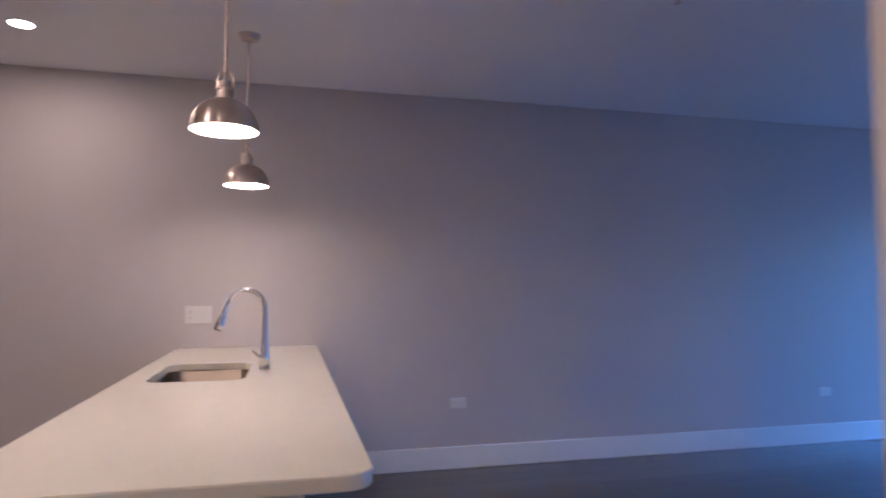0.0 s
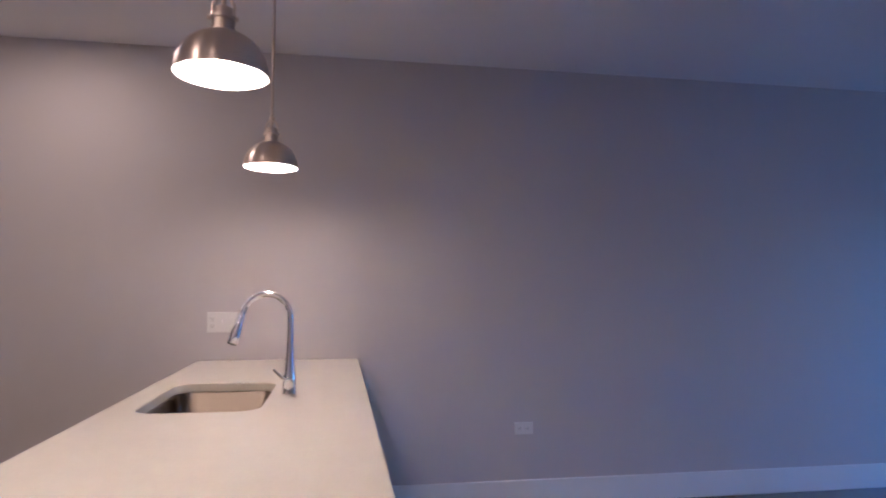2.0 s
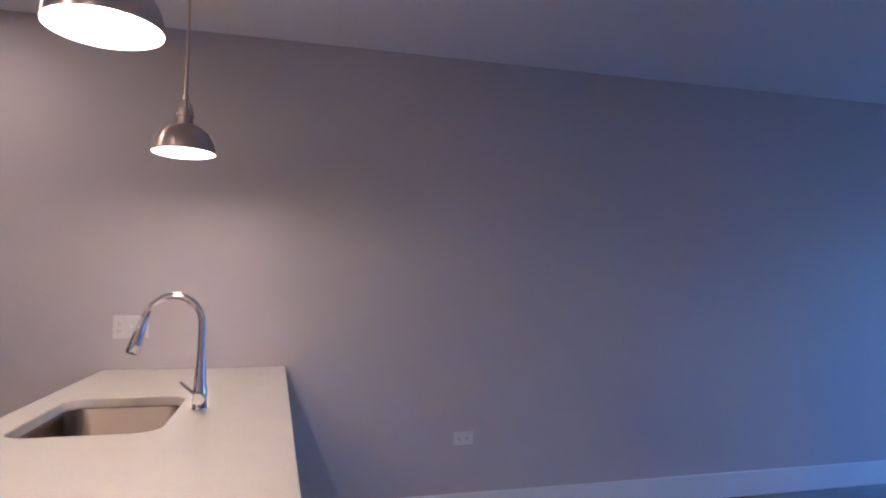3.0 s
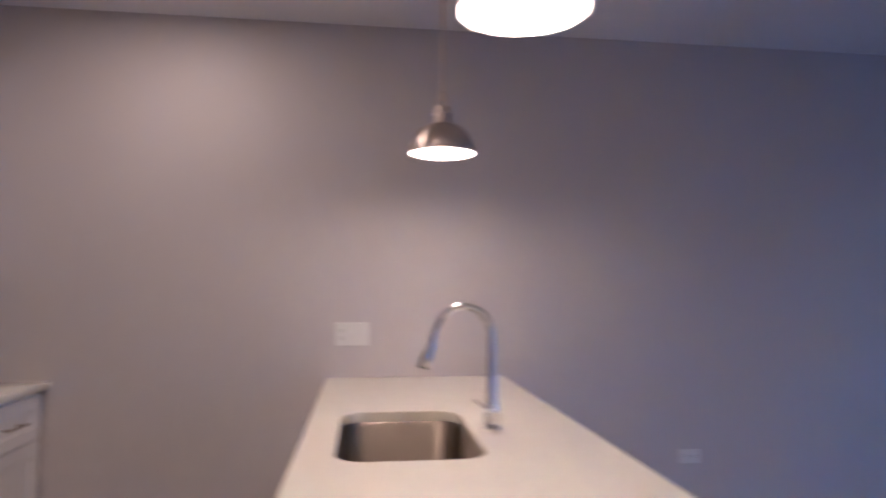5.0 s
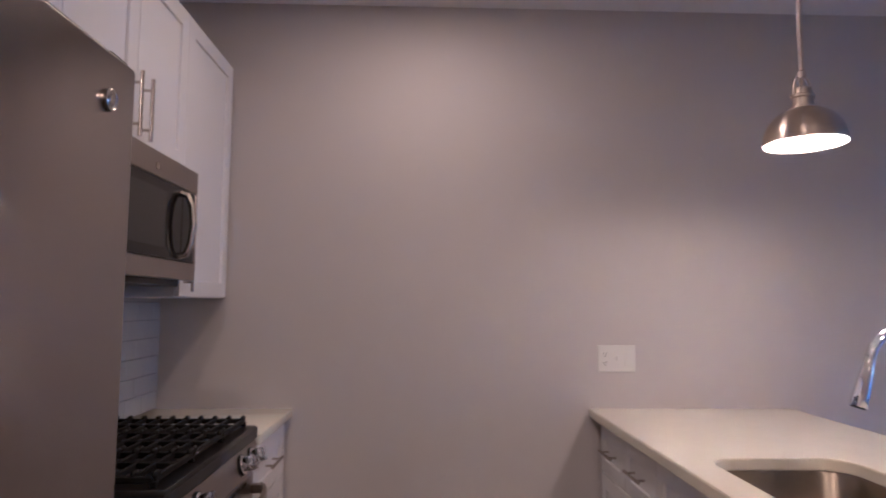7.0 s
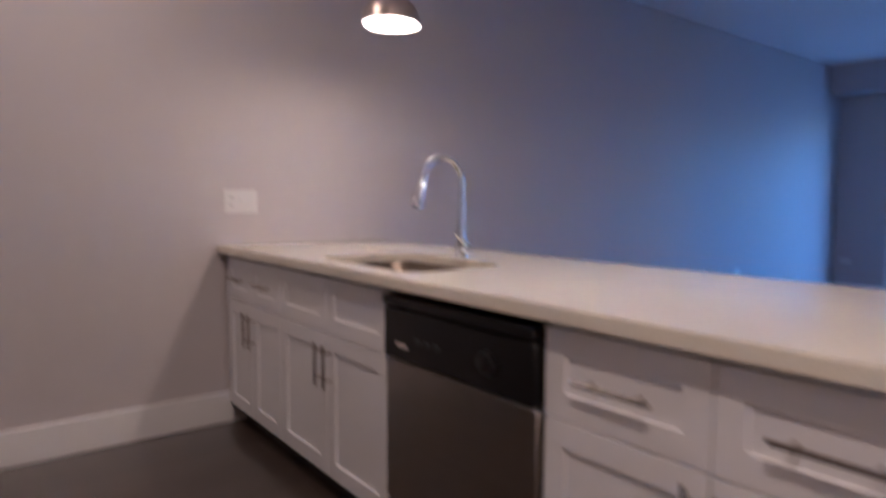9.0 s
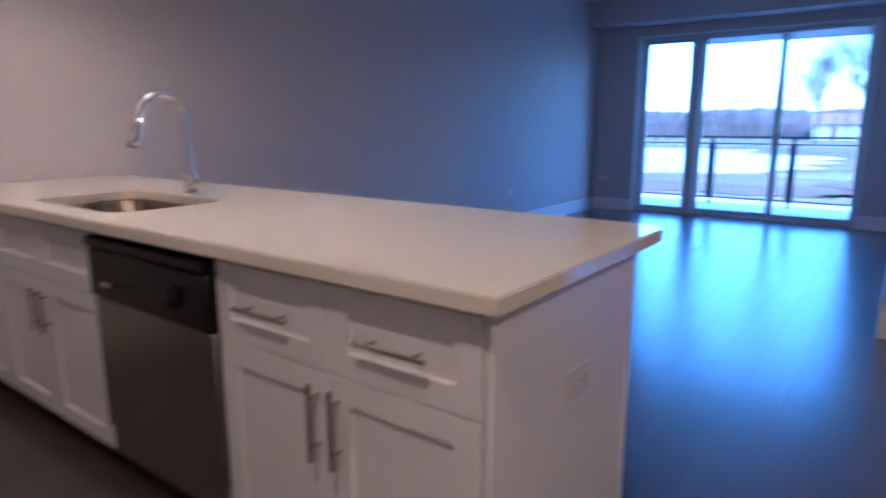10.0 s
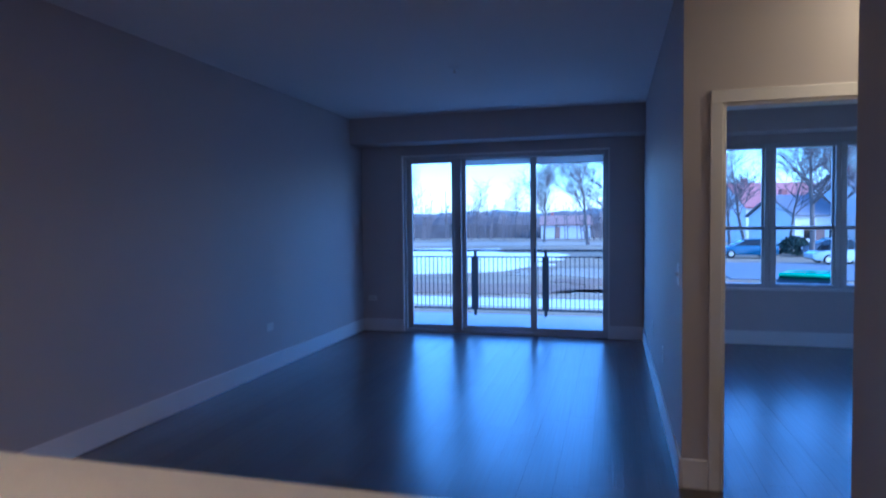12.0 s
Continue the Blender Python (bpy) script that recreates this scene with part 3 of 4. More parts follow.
# over-the-range microwave
mw = thing("microwave", (CD, -0.92, 1.45), "stainless over-the-range microwave with a black glass door", "microwave")
MX = -1.562
part("body", box(CD + 0.003, MX - 0.03, RY0 - 0.003, RY1 + 0.003, 1.455, 1.838, 0.003), M_STEEL, mw)
part("underside", box(CD + 0.02, MX - 0.05, RY0 - 0.02, RY1 + 0.02, 1.43, 1.455, 0.003), M_BLACK, mw)
part("upper_band", box(MX - 0.029, MX, RY0 - 0.004, RY1 + 0.004, 1.758, 1.838, 0.003), M_STEEL, mw)
part("lower_band", box(MX - 0.029, MX, RY0 - 0.004, RY1 + 0.004, 1.45, 1.51, 0.003), M_STEEL, mw)
md = part("door_glass", box(MX - 0.029, MX - 0.002, RY0 - 0.135, RY1 + 0.004, 1.511, 1.757, 0.002), M_BLKGLASS, mw, "black glass door")
part("window", box(MX - 0.0015, MX - 0.0005, RY0 - 0.27, RY1 + 0.05, 1.545, 1.725), mat("dark_mesh_window", (0.018, 0.017, 0.016), 0.10, vary=0.05, fine=0.2, bump_scale=500), md)
cp = part("control_panel", box(MX - 0.029, MX - 0.002, RY0 - 0.022, RY0 - 0.133, 1.511, 1.757, 0.002), M_BLKGLASS, mw)
part("end_strip", box(MX - 0.029, MX, RY0 - 0.004, RY0 - 0.021, 1.511, 1.757, 0.002), M_STEEL, mw)
hp = [(MX - 0.004, RY0 - 0.150, 1.528), (MX + 0.020, RY0 - 0.148, 1.533), (MX + 0.034, RY0 - 0.144, 1.57), (MX + 0.040, RY0 - 0.142, 1.634), (MX + 0.034, RY0 - 0.144, 1.698), (MX + 0.020, RY0 - 0.148, 1.733), (MX - 0.004, RY0 - 0.150, 1.74)]
part("handle", tube(hp, 0.0115, 12), M_HANDLE, md, "curved steel handle")
part("badge", loft([[(MX + d, -0.89 + r * math.cos(a), 1.79 + r * math.sin(a)) for a in [2 * math.pi * i / 20 for i in range(20)]] for d, r in ((0, 0.011), (0.002, 0.011), (0.003, 0.008))], cap1=True), M_HANDLE, mw)
part("display", box(MX - 0.0015, MX - 0.0005, RY0 - 0.06, RY0 - 0.10, 1.72, 1.73), glow_mat("blue_display", (0.25, 0.5, 1.0), 0.05), cp)

# gas range
rg = thing("gas_range", (-1.6, -0.92, 0), "stainless gas range with black cast-iron grates", "range")
RX = -1.325
part("body", box(CD + 0.02, RX - 0.06, RY0 - 0.006, RY1 + 0.006, -0.018, 0.885, 0.003), M_BLACK, rg)
part("cooktop", box(CD + 0.02, RX + 0.004, RY0 - 0.004, RY1 + 0.004, 0.882, 0.930, 0.008), M_BLACK, rg, "black enamel cooktop")
cpn = loft([[(RX - 0.06, y, 0.881), (RX - 0.004, y, 0.881), (RX + 0.016, y, 0.80), (RX - 0.06, y, 0.79)] for y in (RY0 - 0.005, RY1 + 0.005)], cap0=True, cap1=True)
panel = part("control_panel", cpn, M_STEEL, rg, "slanted stainless control panel")
for y in (-0.635, -0.745, -1.13, -1.245):
    ax = Vector((0.965, 0, 0.262))
    c = Vector((RX + 0.008, y, 0.842))
    k = tube([c, c + ax * 0.006, c + ax * 0.009, c + ax * 0.014, c + ax * 0.036, c + ax * 0.041], [0.029, 0.029, 0.022, 0.0225, 0.0235, 0.020], 22)
    kn = part("knob", k, M_CHROME, panel, "round polished burner knob")
    part("knob_collar", tube([c - ax * 0.002, c + ax * 0.004], 0.032, 22), M_BLACK, kn)
    g = bmesh.new()
    up = Vector((-0.262, 0, 0.965))
    tube([c + ax * 0.043 + up * -0.021, c + ax * 0.043 + up * 0.021], 0.005, 8, g)
    part("knob_grip", g, M_HANDLE, kn)
dr = part("oven_door", box(RX - 0.06, RX - 0.006, RY0 - 0.008, RY1 + 0.008, 0.24, 0.775, 0.005), M_STEEL, rg)
part("oven_window", box(RX - 0.02, RX - 0.003, RY0 - 0.10, RY1 + 0.10, 0.34, 0.64, 0.002), M_BLKGLASS, dr)
for i in range(10):
    y = RY0 - 0.10 - i * 0.060
    part("vent_slot", box(RX - 0.012, RX - 0.0045, y, y - 0.045, 0.752, 0.762), M_SLOT, dr)
hy0, hy1 = RY0 - 0.020, RY1 + 0.020
arc = []
for i in range(17):
    f = i / 16
    y, out_x = hy0 + (hy1 - hy0) * f, RX + 0.022 + 0.050 * math.sin(math.pi * f) ** 0.5
    arc.append([(out_x, y, 0.742), (out_x + 0.010, y, 0.738), (out_x + 0.013, y, 0.715), (out_x + 0.008, y, 0.702), (out_x - 0.002, y, 0.704)])
part("oven_handle", loft(arc, cap0=True, cap1=True), M_STEEL, dr, "broad curved steel oven handle")
for y in (hy0 - 0.012, hy1 + 0.012):
    part("handle_mount", box(RX - 0.008, RX + 0.040, y - 0.012, y + 0.012, 0.708, 0.738, 0.003), M_STEEL, dr)
part("drawer", box(RX - 0.06, RX - 0.008, RY0 - 0.008, RY1 + 0.008, 0.07, 0.23, 0.004), M_STEEL, rg)
bg = loft([[(CD + 0.02, y, 0.90), (CD + 0.095, y, 0.90), (CD + 0.075, y, 1.035), (CD + 0.02, y, 1.035)] for y in (RY0 - 0.024, RY1 + 0.024)], cap0=True, cap1=True)
part("backguard_base", bg, M_BLACK, rg)
bg = loft([[(CD + 0.02, y, 1.036), (CD + 0.082, y, 1.036), (CD + 0.105, y, 1.055), (CD + 0.075, y, 1.205), (CD + 0.055, y, 1.22), (CD + 0.02, y, 1.22)] for y in (RY0 - 0.024, RY1 + 0.024)], cap0=True, cap1=True)
part("backguard", bg, M_STEEL, rg, "stainless control backguard")
part("display", loft([[(CD + 0.098, y, 1.075), (CD + 0.1045, y, 1.075), (CD + 0.0835, y, 1.187), (CD + 0.076, y, 1.187)] for y in (-0.80, -1.10)], cap0=True, cap1=True), M_BLKGLASS, rg, "black glass clock display")
for gi in range(3):
    ya = RY0 - 0.030 - gi * 0.2435
    yb = ya - 0.238
    xa, xb = CD + 0.115, RX - 0.040
    g = bmesh.new()
    for y in (ya, yb):
        box(xa, xb, y - 0.006, y + 0.006, 0.940, 0.956, 0.002, g)
    for x in (xa, xb):
        box(x - 0.006, x + 0.006, yb, ya, 0.940, 0.956, 0.002, g)
    for i in range(1, 9):
        x = xa + (xb - xa) * i / 9
        box(x - 0.005, x + 0.005, yb, ya, 0.942, 0.958, 0.002, g)
    ym = (ya + yb) / 2
    box(xa, xb, ym - 0.005, ym + 0.005, 0.942, 0.958, 0.002, g)
    for x in (xa, xb):
        for y in (ya, yb):
            box(x - 0.008, x + 0.008, y - 0.008, y + 0.008, 0.929, 0.945, 0.002, g)
    for i in range(10):
        x = xa + (xb - xa) * i / 9
        for y in (ya - 0.010, yb + 0.010):
            box(x - 0.006, x + 0.006, y - 0.016, y + 0.016, 0.950, 0.968, 0.005, g)
    part("grate", g, M_IRON, rg, "cast-iron grate")
    if gi != 1:
        for x in (xa + 0.13, xb - 0.13):
            bb = part("burner", lathe(x, ym, [(0.05, 0.929), (0.05, 0.933), (0.04, 0.937)], 20, cap1=True), M_STEEL, rg)
            part("burner_cap", lathe(x, ym, [(0.036, 0.9365), (0.036, 0.941), (0.03, 0.944)], 20, cap1=True), M_IRON, bb)

rg.location.z = 0.018

# refrigerator
fr = thing("refrigerator", (-1.6, -2.05, 0), "tall stainless steel refrigerator beside the wall cabinets", "refrigerator")
FRX, FY0, FY1, FT = -1.312, -1.586, -2.505, 1.828
part("body", box(CD + 0.02, FRX - 0.075, FY0 - 0.004, FY1 + 0.004, 0.02, FT - 0.012, 0.006), mat("grey_fridge_side", (0.12, 0.12, 0.12), 0.4), fr, "dark grey painted cabinet")
d1 = part("upper_door", box(FRX - 0.07, FRX, FY0, FY1, 0.66, FT, 0.012, seg=3), M_DOOR_STEEL, fr, "brushed stainless door")
d2 = part("freezer_drawer", box(FRX - 0.07, FRX, FY0, FY1, 0.06, 0.65, 0.012, seg=3), M_DOOR_STEEL, fr, "brushed stainless freezer drawer")
part("kick_grille", box(CD + 0.05, FRX - 0.05, FY0 - 0.01, FY1 + 0.01, 0.0, 0.055), M_BLACK, fr)
part("hinge_cover", box(FRX - 0.13, FRX - 0.012, FY0 - 0.012, FY0 - 0.075, FT - 0.011, FT + 0.010, 0.005), M_BLACK, fr, "black hinge cover")
part("badge", loft([[(FRX + d, FY0 - 0.10 + r * math.cos(a), 1.735 + r * math.sin(a)) for a in [2 * math.pi * i / 24 for i in range(24)]] for d, r in ((0, 0.021), (0.004, 0.021), (0.006, 0.018), (0.003, 0.014), (0.003, 0.010), (0.005, 0.008))], cap1=True), M_HANDLE, d1, "round chrome badge")
part("door_handle", tube([(FRX - 0.002, FY1 + 0.07, 0.80), (FRX + 0.05, FY1 + 0.07, 0.82), (FRX + 0.055, FY1 + 0.07, 1.20), (FRX + 0.05, FY1 + 0.07, 1.52), (FRX - 0.002, FY1 + 0.07, 1.54)], 0.013, 12), M_STEEL, d1)
part("drawer_handle", tube([(FRX - 0.002, FY0 - 0.08, 0.58), (FRX + 0.05, FY0 - 0.10, 0.58), (FRX + 0.05, FY1 + 0.10, 0.58), (FRX - 0.002, FY1 + 0.08, 0.58)], 0.013, 12), M_STEEL, d2)

# ---- outlets and switches ----
def wall_plate(name, u0, v0, w, h, place, label, category, duplex=(), toggles=(), rockers=()):
    """A cover plate; place(u, v, d) gives the point at u along and v up the wall, d proud of it."""
    c = place(u0, v0, 0)
    p = thing(name, c, label, category, "wall plates")

    def slab(u, v, a, b, d0, d1, taper=0.0):
        return loft([[place(u + su * (a / 2 - t), v + sv * (b / 2 - t), d) for su, sv in ((-1, -1), (1, -1), (1, 1), (-1, 1))] for d, t in ((d0, 0), (d1 - taper, 0), (d1, taper))], cap0=True, cap1=True)

    pl = part("cover_plate", slab(u0, v0, w, h, 0.0, 0.006, 0.003), M_PLATE, p)
    for du, dv, turned in duplex:
        o = part("receptacle", slab(u0 + du, v0 + dv, 0.030 if turned else 0.034, 0.034 if turned else 0.028, 0.006, 0.008, 0.001), M_PLATE, pl)
        for s in (-1, 1):
            a, b = (0.0, s * 0.007) if turned else (s * 0.007, 0.003)
            part("slot", slab(u0 + du + a + (0.003 if turned else 0), v0 + dv + b, 0.007 if turned else 0.0026, 0.0026 if turned else 0.008, 0.0075, 0.0086), M_SLOT, pl)
        part("ground_hole", slab(u0 + du - (0.008 if turned else 0), v0 + dv - (0 if turned else 0.008), 0.005, 0.005, 0.0075, 0.0086), M_SLOT, pl)
    for du in toggles:
        part("toggle", slab(u0 + du, v0 + 0.004, 0.009, 0.020, 0.006, 0.018, 0.002), M_PLATE, pl)
    for du in rockers:
        part("rocker", slab(u0 + du, v0, 0.032, 0.066, 0.006, 0.009, 0.001), M_PLATE, pl)
    return p


def on_north(u, v, d):
    return (u, -d, v)


def on_partition(u, v, d):
    return (u, PART_Y + d, v)


def on_hall(u, v, d):
    return (u, HALL_Y + d, v)


def on_east(u, v, d):
    return (EAST - d, u, v)


def on_end(u, v, d):
    return (u, -3.032 - d, v)


def on_tiles(u, v, d):
    return (WEST + 0.012 + d, u, v)


wall_plate("wall_plate", 0.119, 1.134, 0.170, 0.118, on_north, "white triple wall plate with outlet and switch above the counter", "wall plate", ((-0.052, 0.020, False), (-0.052, -0.020, False)), (0.0,), (0.052,))
LOW = ((-0.024, 0, True), (0.024, 0, True))
for u, v in ((1.931, 0.472), (5.20, 0.43)):
    wall_plate("wall_outlet", u, v, 0.119, 0.074, on_north, "white duplex outlet set sideways low on the wall", "outlet", LOW)
wall_plate("wall_outlet", -0.13, 0.43, 0.119, 0.074, on_east, "white duplex outlet beside the patio door", "outlet", LOW)
for u in (4.575, 5.785):
    wall_plate("wall_outlet", u, 0.45, 0.074, 0.119, on_partition, "white duplex outlet low on the partition wall", "outlet", ((0, 0.02, False), (0, -0.02, False)))
wall_plate("light_switch", 3.48, 1.123, 0.119, 0.118, on_partition, "white double light switch near the wall end", "switch", (), (-0.023, 0.023))
wall_plate("wall_outlet", 0.415, 0.612, 0.119, 0.074, on_end, "white duplex outlet set sideways in the peninsula end panel", "outlet", LOW)
wall_plate("light_switch", 2.066, 1.115, 0.119, 0.118, on_hall, "white double light switch on the hall wall", "switch", (), (), (-0.023, 0.023))
wall_plate("wall_outlet", 2.036, 0.385, 0.074, 0.119, on_hall, "white duplex outlet low on the hall wall", "outlet", ((0, 0.02, False), (0, -0.02, False)))
wall_plate("wall_outlet", -0.405, 1.145, 0.074, 0.118, on_tiles, "white duplex outlet in the tiled backsplash", "outlet", ((0, 0.02, False), (0, -0.02, False)))



def sprinkler(x, y):
    sp = thing("sprinkler_head", (x, y, H), "small metal fire sprinkler on the ceiling", "sprinkler", "ceiling sprinklers")
    part("escutcheon", lathe(x, y, [(0.040, H - 0.0005), (0.038, H - 0.006), (0.015, H - 0.010)], 24, cap1=True), M_TRIM, sp)
    part("deflector", lathe(x, y, [(0.006, H - 0.01), (0.006, H - 0.035), (0.018, H - 0.036), (0.018, H - 0.038)], 16, cap1=True), M_NICKEL, sp)


sprinkler(5.086, -1.900)
sprinkler(2.53, -1.88)

# ---- outside: balcony ----
deck = solid("balcony_deck", box(EAST + 0.2, 9.66, 1.2, -3.9, -0.26, -0.045, 0.006), M_DECK, "pale concrete balcony deck outside the patio door", "balcony")
rail = thing("balcony_railing", (9.5, -1.3, -0.045), "dark metal balcony railing with thin upright balusters", "railing")
RLX = 9.50
for z0, z1 in ((0.965, 0.995), (0.87, 0.89), (0.04, 0.065)):
    part("rail_bar", box(RLX - 0.02, RLX + 0.02, 1.15, -3.85, z0, z1, 0.003), M_RAIL, rail)
for y in (1.1, 0.0, -1.11, -2.22, -3.33, -3.80):
    post = part("post", box(RLX - 0.022, RLX + 0.022, y - 0.022, y + 0.022, -0.045, 0.964, 0.003), M_RAIL, rail)
    part("post_sleeve", box(RLX - 0.035, RLX + 0.035, y - 0.048, y + 0.048, 0.065, 0.87, 0.004), M_RAIL, post)
bal = finish(box(-0.005, 0.005, -0.005, 0.005, 0.065, 0.87), "baluster", M_RAIL)
y = 1.05
while y > -3.78:
    ob = new("baluster", bal)
    ob.parent, ob.location = rail, (0, y + 1.3, 0.045)
    y -= 0.07

# ---- outside: ground and distance ----
GZ = -1.60
M_GRASS = mat("winter_grass", (0.165, 0.122, 0.066), 0.95, vary=0.8, scale=0.22, fine=0.45, bump=0.5, bump_scale=9)
M_LOT = mat("pale_gravel_lot", (0.74, 0.71, 0.66), 0.9, vary=0.18, scale=0.3, fine=0.12, bump_scale=6)
M_PATH = mat("pale_concrete_path", (0.60, 0.59, 0.57), 0.9, vary=0.1, scale=0.8, fine=0.08, bump_scale=20)
M_ROAD = mat("worn_asphalt", (0.14, 0.14, 0.145), 0.85, vary=0.2, scale=0.5, fine=0.15, bump_scale=30)
M_BARK = mat("grey_brown_bark", (0.105, 0.088, 0.075), 0.95, vary=0.3, scale=3, fine=0.2, bump_scale=30)
M_TWIG = mat("winter_twigs", (0.115, 0.095, 0.086), 0.95, vary=0.25, scale=0.2, fine=0.2, bump_scale=4)
M_BRUSH = mat("brown_brush", (0.105, 0.083, 0.068), 1.0, vary=0.7, scale=0.35, fine=0.3, bump_scale=4)
M_HILL = mat("far_wooded_ridge", (0.11, 0.115, 0.115), 1.0, vary=0.25, scale=0.05, fine=0.2, bump_scale=0.6)
solid("ground", box(EAST + 0.2, 3000, -2000, 2000, GZ - 0.5, GZ), M_GRASS, "flat field of brown winter grass", "ground")


def sheet(name, pts, z, material, label, category):
    b = loft([[(x, y, GZ - 0.02) for x, y in pts], [(x, y, GZ + z) for x, y in pts]], cap1=True)
    return solid(name, b, material, label, category, soft=False)


def wobble(cx, cy, rx, ry, n=28, seed=1, amp=0.14):
    r = random.Random(seed)
    k = [1 + amp * (r.random() - 0.5) for _ in range(n)]
    return [(cx + rx * k[i] * math.cos(2 * math.pi * i / n), cy + ry * k[i] * math.sin(2 * math.pi * i / n)) for i in range(n)]


sheet("pavement", [(20.9, -60), (23.1, -60), (25.2, 80), (22.8, 80)], 0.05, M_PATH, "pale concrete footpath across the field", "path")
sheet("gravel_lot", wobble(50, 20, 20, 18, n=44, seed=3, amp=0.30), 0.04, M_LOT, "pale gravel lot in the field", "lot")
M_EARTH = mat("bare_brown_earth", (0.145, 0.092, 0.052), 0.95, vary=0.5, scale=0.6, fine=0.4, bump_scale=14)
M_STRAW = mat("pale_dead_grass", (0.24, 0.195, 0.13), 0.95, vary=0.4, scale=0.7, fine=0.35, bump_scale=16)
for px, py, rx, ry, sd, pm, what in ((27.5, 4.0, 2.2, 9.0, 11, M_EARTH, "strip of bare brown earth beside the footpath"), (31.5, -5.5, 2.6, 5.0, 12, M_EARTH, "patch of bare brown earth in the field"), (37.0, -3.0, 3.0, 6.0, 13, M_STRAW, "patch of pale dead grass in the field"), (43.0, -6.0, 1.6, 2.6, 14, M_LOT, "small pale gravel patch in the field"), (86.0, 8.0, 7.0, 24.0, 15, M_STRAW, "band of pale dead grass before the woods"), (27.0, -4.5, 1.2, 4.0, 16, M_STRAW, "strip of pale dead grass beside the footpath")):
    sheet("ground_patch", wobble(px, py, rx, ry, n=40, seed=sd, amp=0.5), 0.03, pm, what, "ground")
sheet("road", [(30, -80), (43, -80), (47, -9), (34, -9)], 0.06, M_ROAD, "grey asphalt street beyond the bedroom window", "road")


def ridge(name, x, y0, y1, h, depth, material, label, category, seed, step=2.0, rough=0.35):
    r = random.Random(seed)
    b = bmesh.new()
    rows = []
    n = int((y1 - y0) / step)
    for i in range(n + 1):
        y = y0 + i * step
        t = h * (1 + rough * noise.noise((y * 0.06, seed, 0)) + rough * 0.5 * noise.noise((y * 0.35, seed, 3)) + rough * 0.3 * (r.random() - 0.5))
        rows.append([(x, y, GZ - 0.1), (x + depth * 0.1, y, GZ + t * 0.55), (x + depth * 0.3, y, GZ + t * 0.88), (x + depth * 0.5, y, GZ + t), (x + depth, y, GZ - 0.1)])
    loft(rows, b, close=False)
    return solid(name, b, material, label, category, "stuff", soft=False)


ridge("distant_ridge", 420, -420, 520, 10.5, 60, M_HILL, "low wooded ridge on the horizon", "ridge", 5, 6.0, 0.3)
ridge("brush_belt", 118, -140, 190, 4.6, 14, M_BRUSH, "belt of brown winter brush behind the field", "brush", 9, 1.2, 0.5)


def stick(b, p, q, r0, r1, n=3):
    p, q = Vector(p), Vector(q)
    d = (q - p).normalized()
    s = d.orthogonal().normalized()
    u = d.cross(s)
    a = [b.verts.new(p + r0 * (s * math.cos(2 * math.pi * i / n) + u * math.sin(2 * math.pi * i / n))) for i in range(n)]
    c = [b.verts.new(q + r1 * (s * math.cos(2 * math.pi * i / n) + u * math.sin(2 * math.pi * i / n))) for i in range(n)]
    for i in range(n):
        b.faces.new((a[i], a[(i + 1) % n], c[(i + 1) % n], c[i]))


def branch(r, wood, twigs, p, d, length, rad, depth):
    """One limb in short bent steps, with side limbs growing from it."""
    steps = 4 if depth > 1 else 3
    for k in range(steps):
        d = (d + Vector((r.uniform(-1, 1), r.uniform(-1, 1), r.uniform(-0.4, 0.75))) * 0.20).normalized()
        q = p + d * (length / steps)
        stick(wood if depth > 2 else twigs, p, q, max(0.007, rad * (1 - 0.6 * k / steps)), max(0.005, rad * (1 - 0.6 * (k + 1) / steps)), 5 if depth > 2 else 3)
        p = q
        if depth > 0 and (k > 0 or depth < 4):
            for _ in range(2):
                side = Vector((r.uniform(-1, 1), r.uniform(-1, 1), r.uniform(-0.1, 0.7))).normalized()
                branch(r, wood, twigs, p, (d * 0.55 + side * 0.85).normalized(), length * r.uniform(0.48, 0.76), rad * (0.5 - 0.06 * k), depth - 1)


def tree(x, y, height, rad, seed, label, depth=2):
    r = random.Random(seed)
    t = thing("bare_tree", (x, y, GZ), label, "tree")
    wood, twigs = bmesh.new(), bmesh.new()
    p = Vector((x, y, GZ - 0.05))
    d = Vector((r.uniform(-0.08, 0.08), r.uniform(-0.08, 0.08), 1)).normalized()
    stick(wood, p, p + d * 0.5, rad * 1.35, rad, 8)
    p = p + d * 0.5
    steps = 9
    for k in range(steps):
        d = (d + Vector((r.uniform(-1, 1), r.uniform(-1, 1), 0.6)) * 0.12).normalized()
        q = p + d * (height * 0.85 / steps)
        stick(wood, p, q, rad * (1 - 0.9 * k / steps), rad * (1 - 0.9 * (k + 1) / steps), 7)
        p = q
        if k > 1:
            for _ in range(2):
                a = r.uniform(0, 6.283)
                lean = r.uniform(0.5, 1.2)
                branch(r, wood, twigs, p, Vector((lean * math.cos(a), lean * math.sin(a), 0.85)).normalized(), height * r.uniform(0.26, 0.40) * (1.1 - 0.6 * k / steps), rad * 0.5 * (1.05 - 0.8 * k / steps), depth)
    part("trunk", wood, M_BARK, t, "grey-brown trunk and limbs", soft=False)
    part("crown", twigs, M_TWIG, t, "fine leafless twigs", soft=False)
    return t


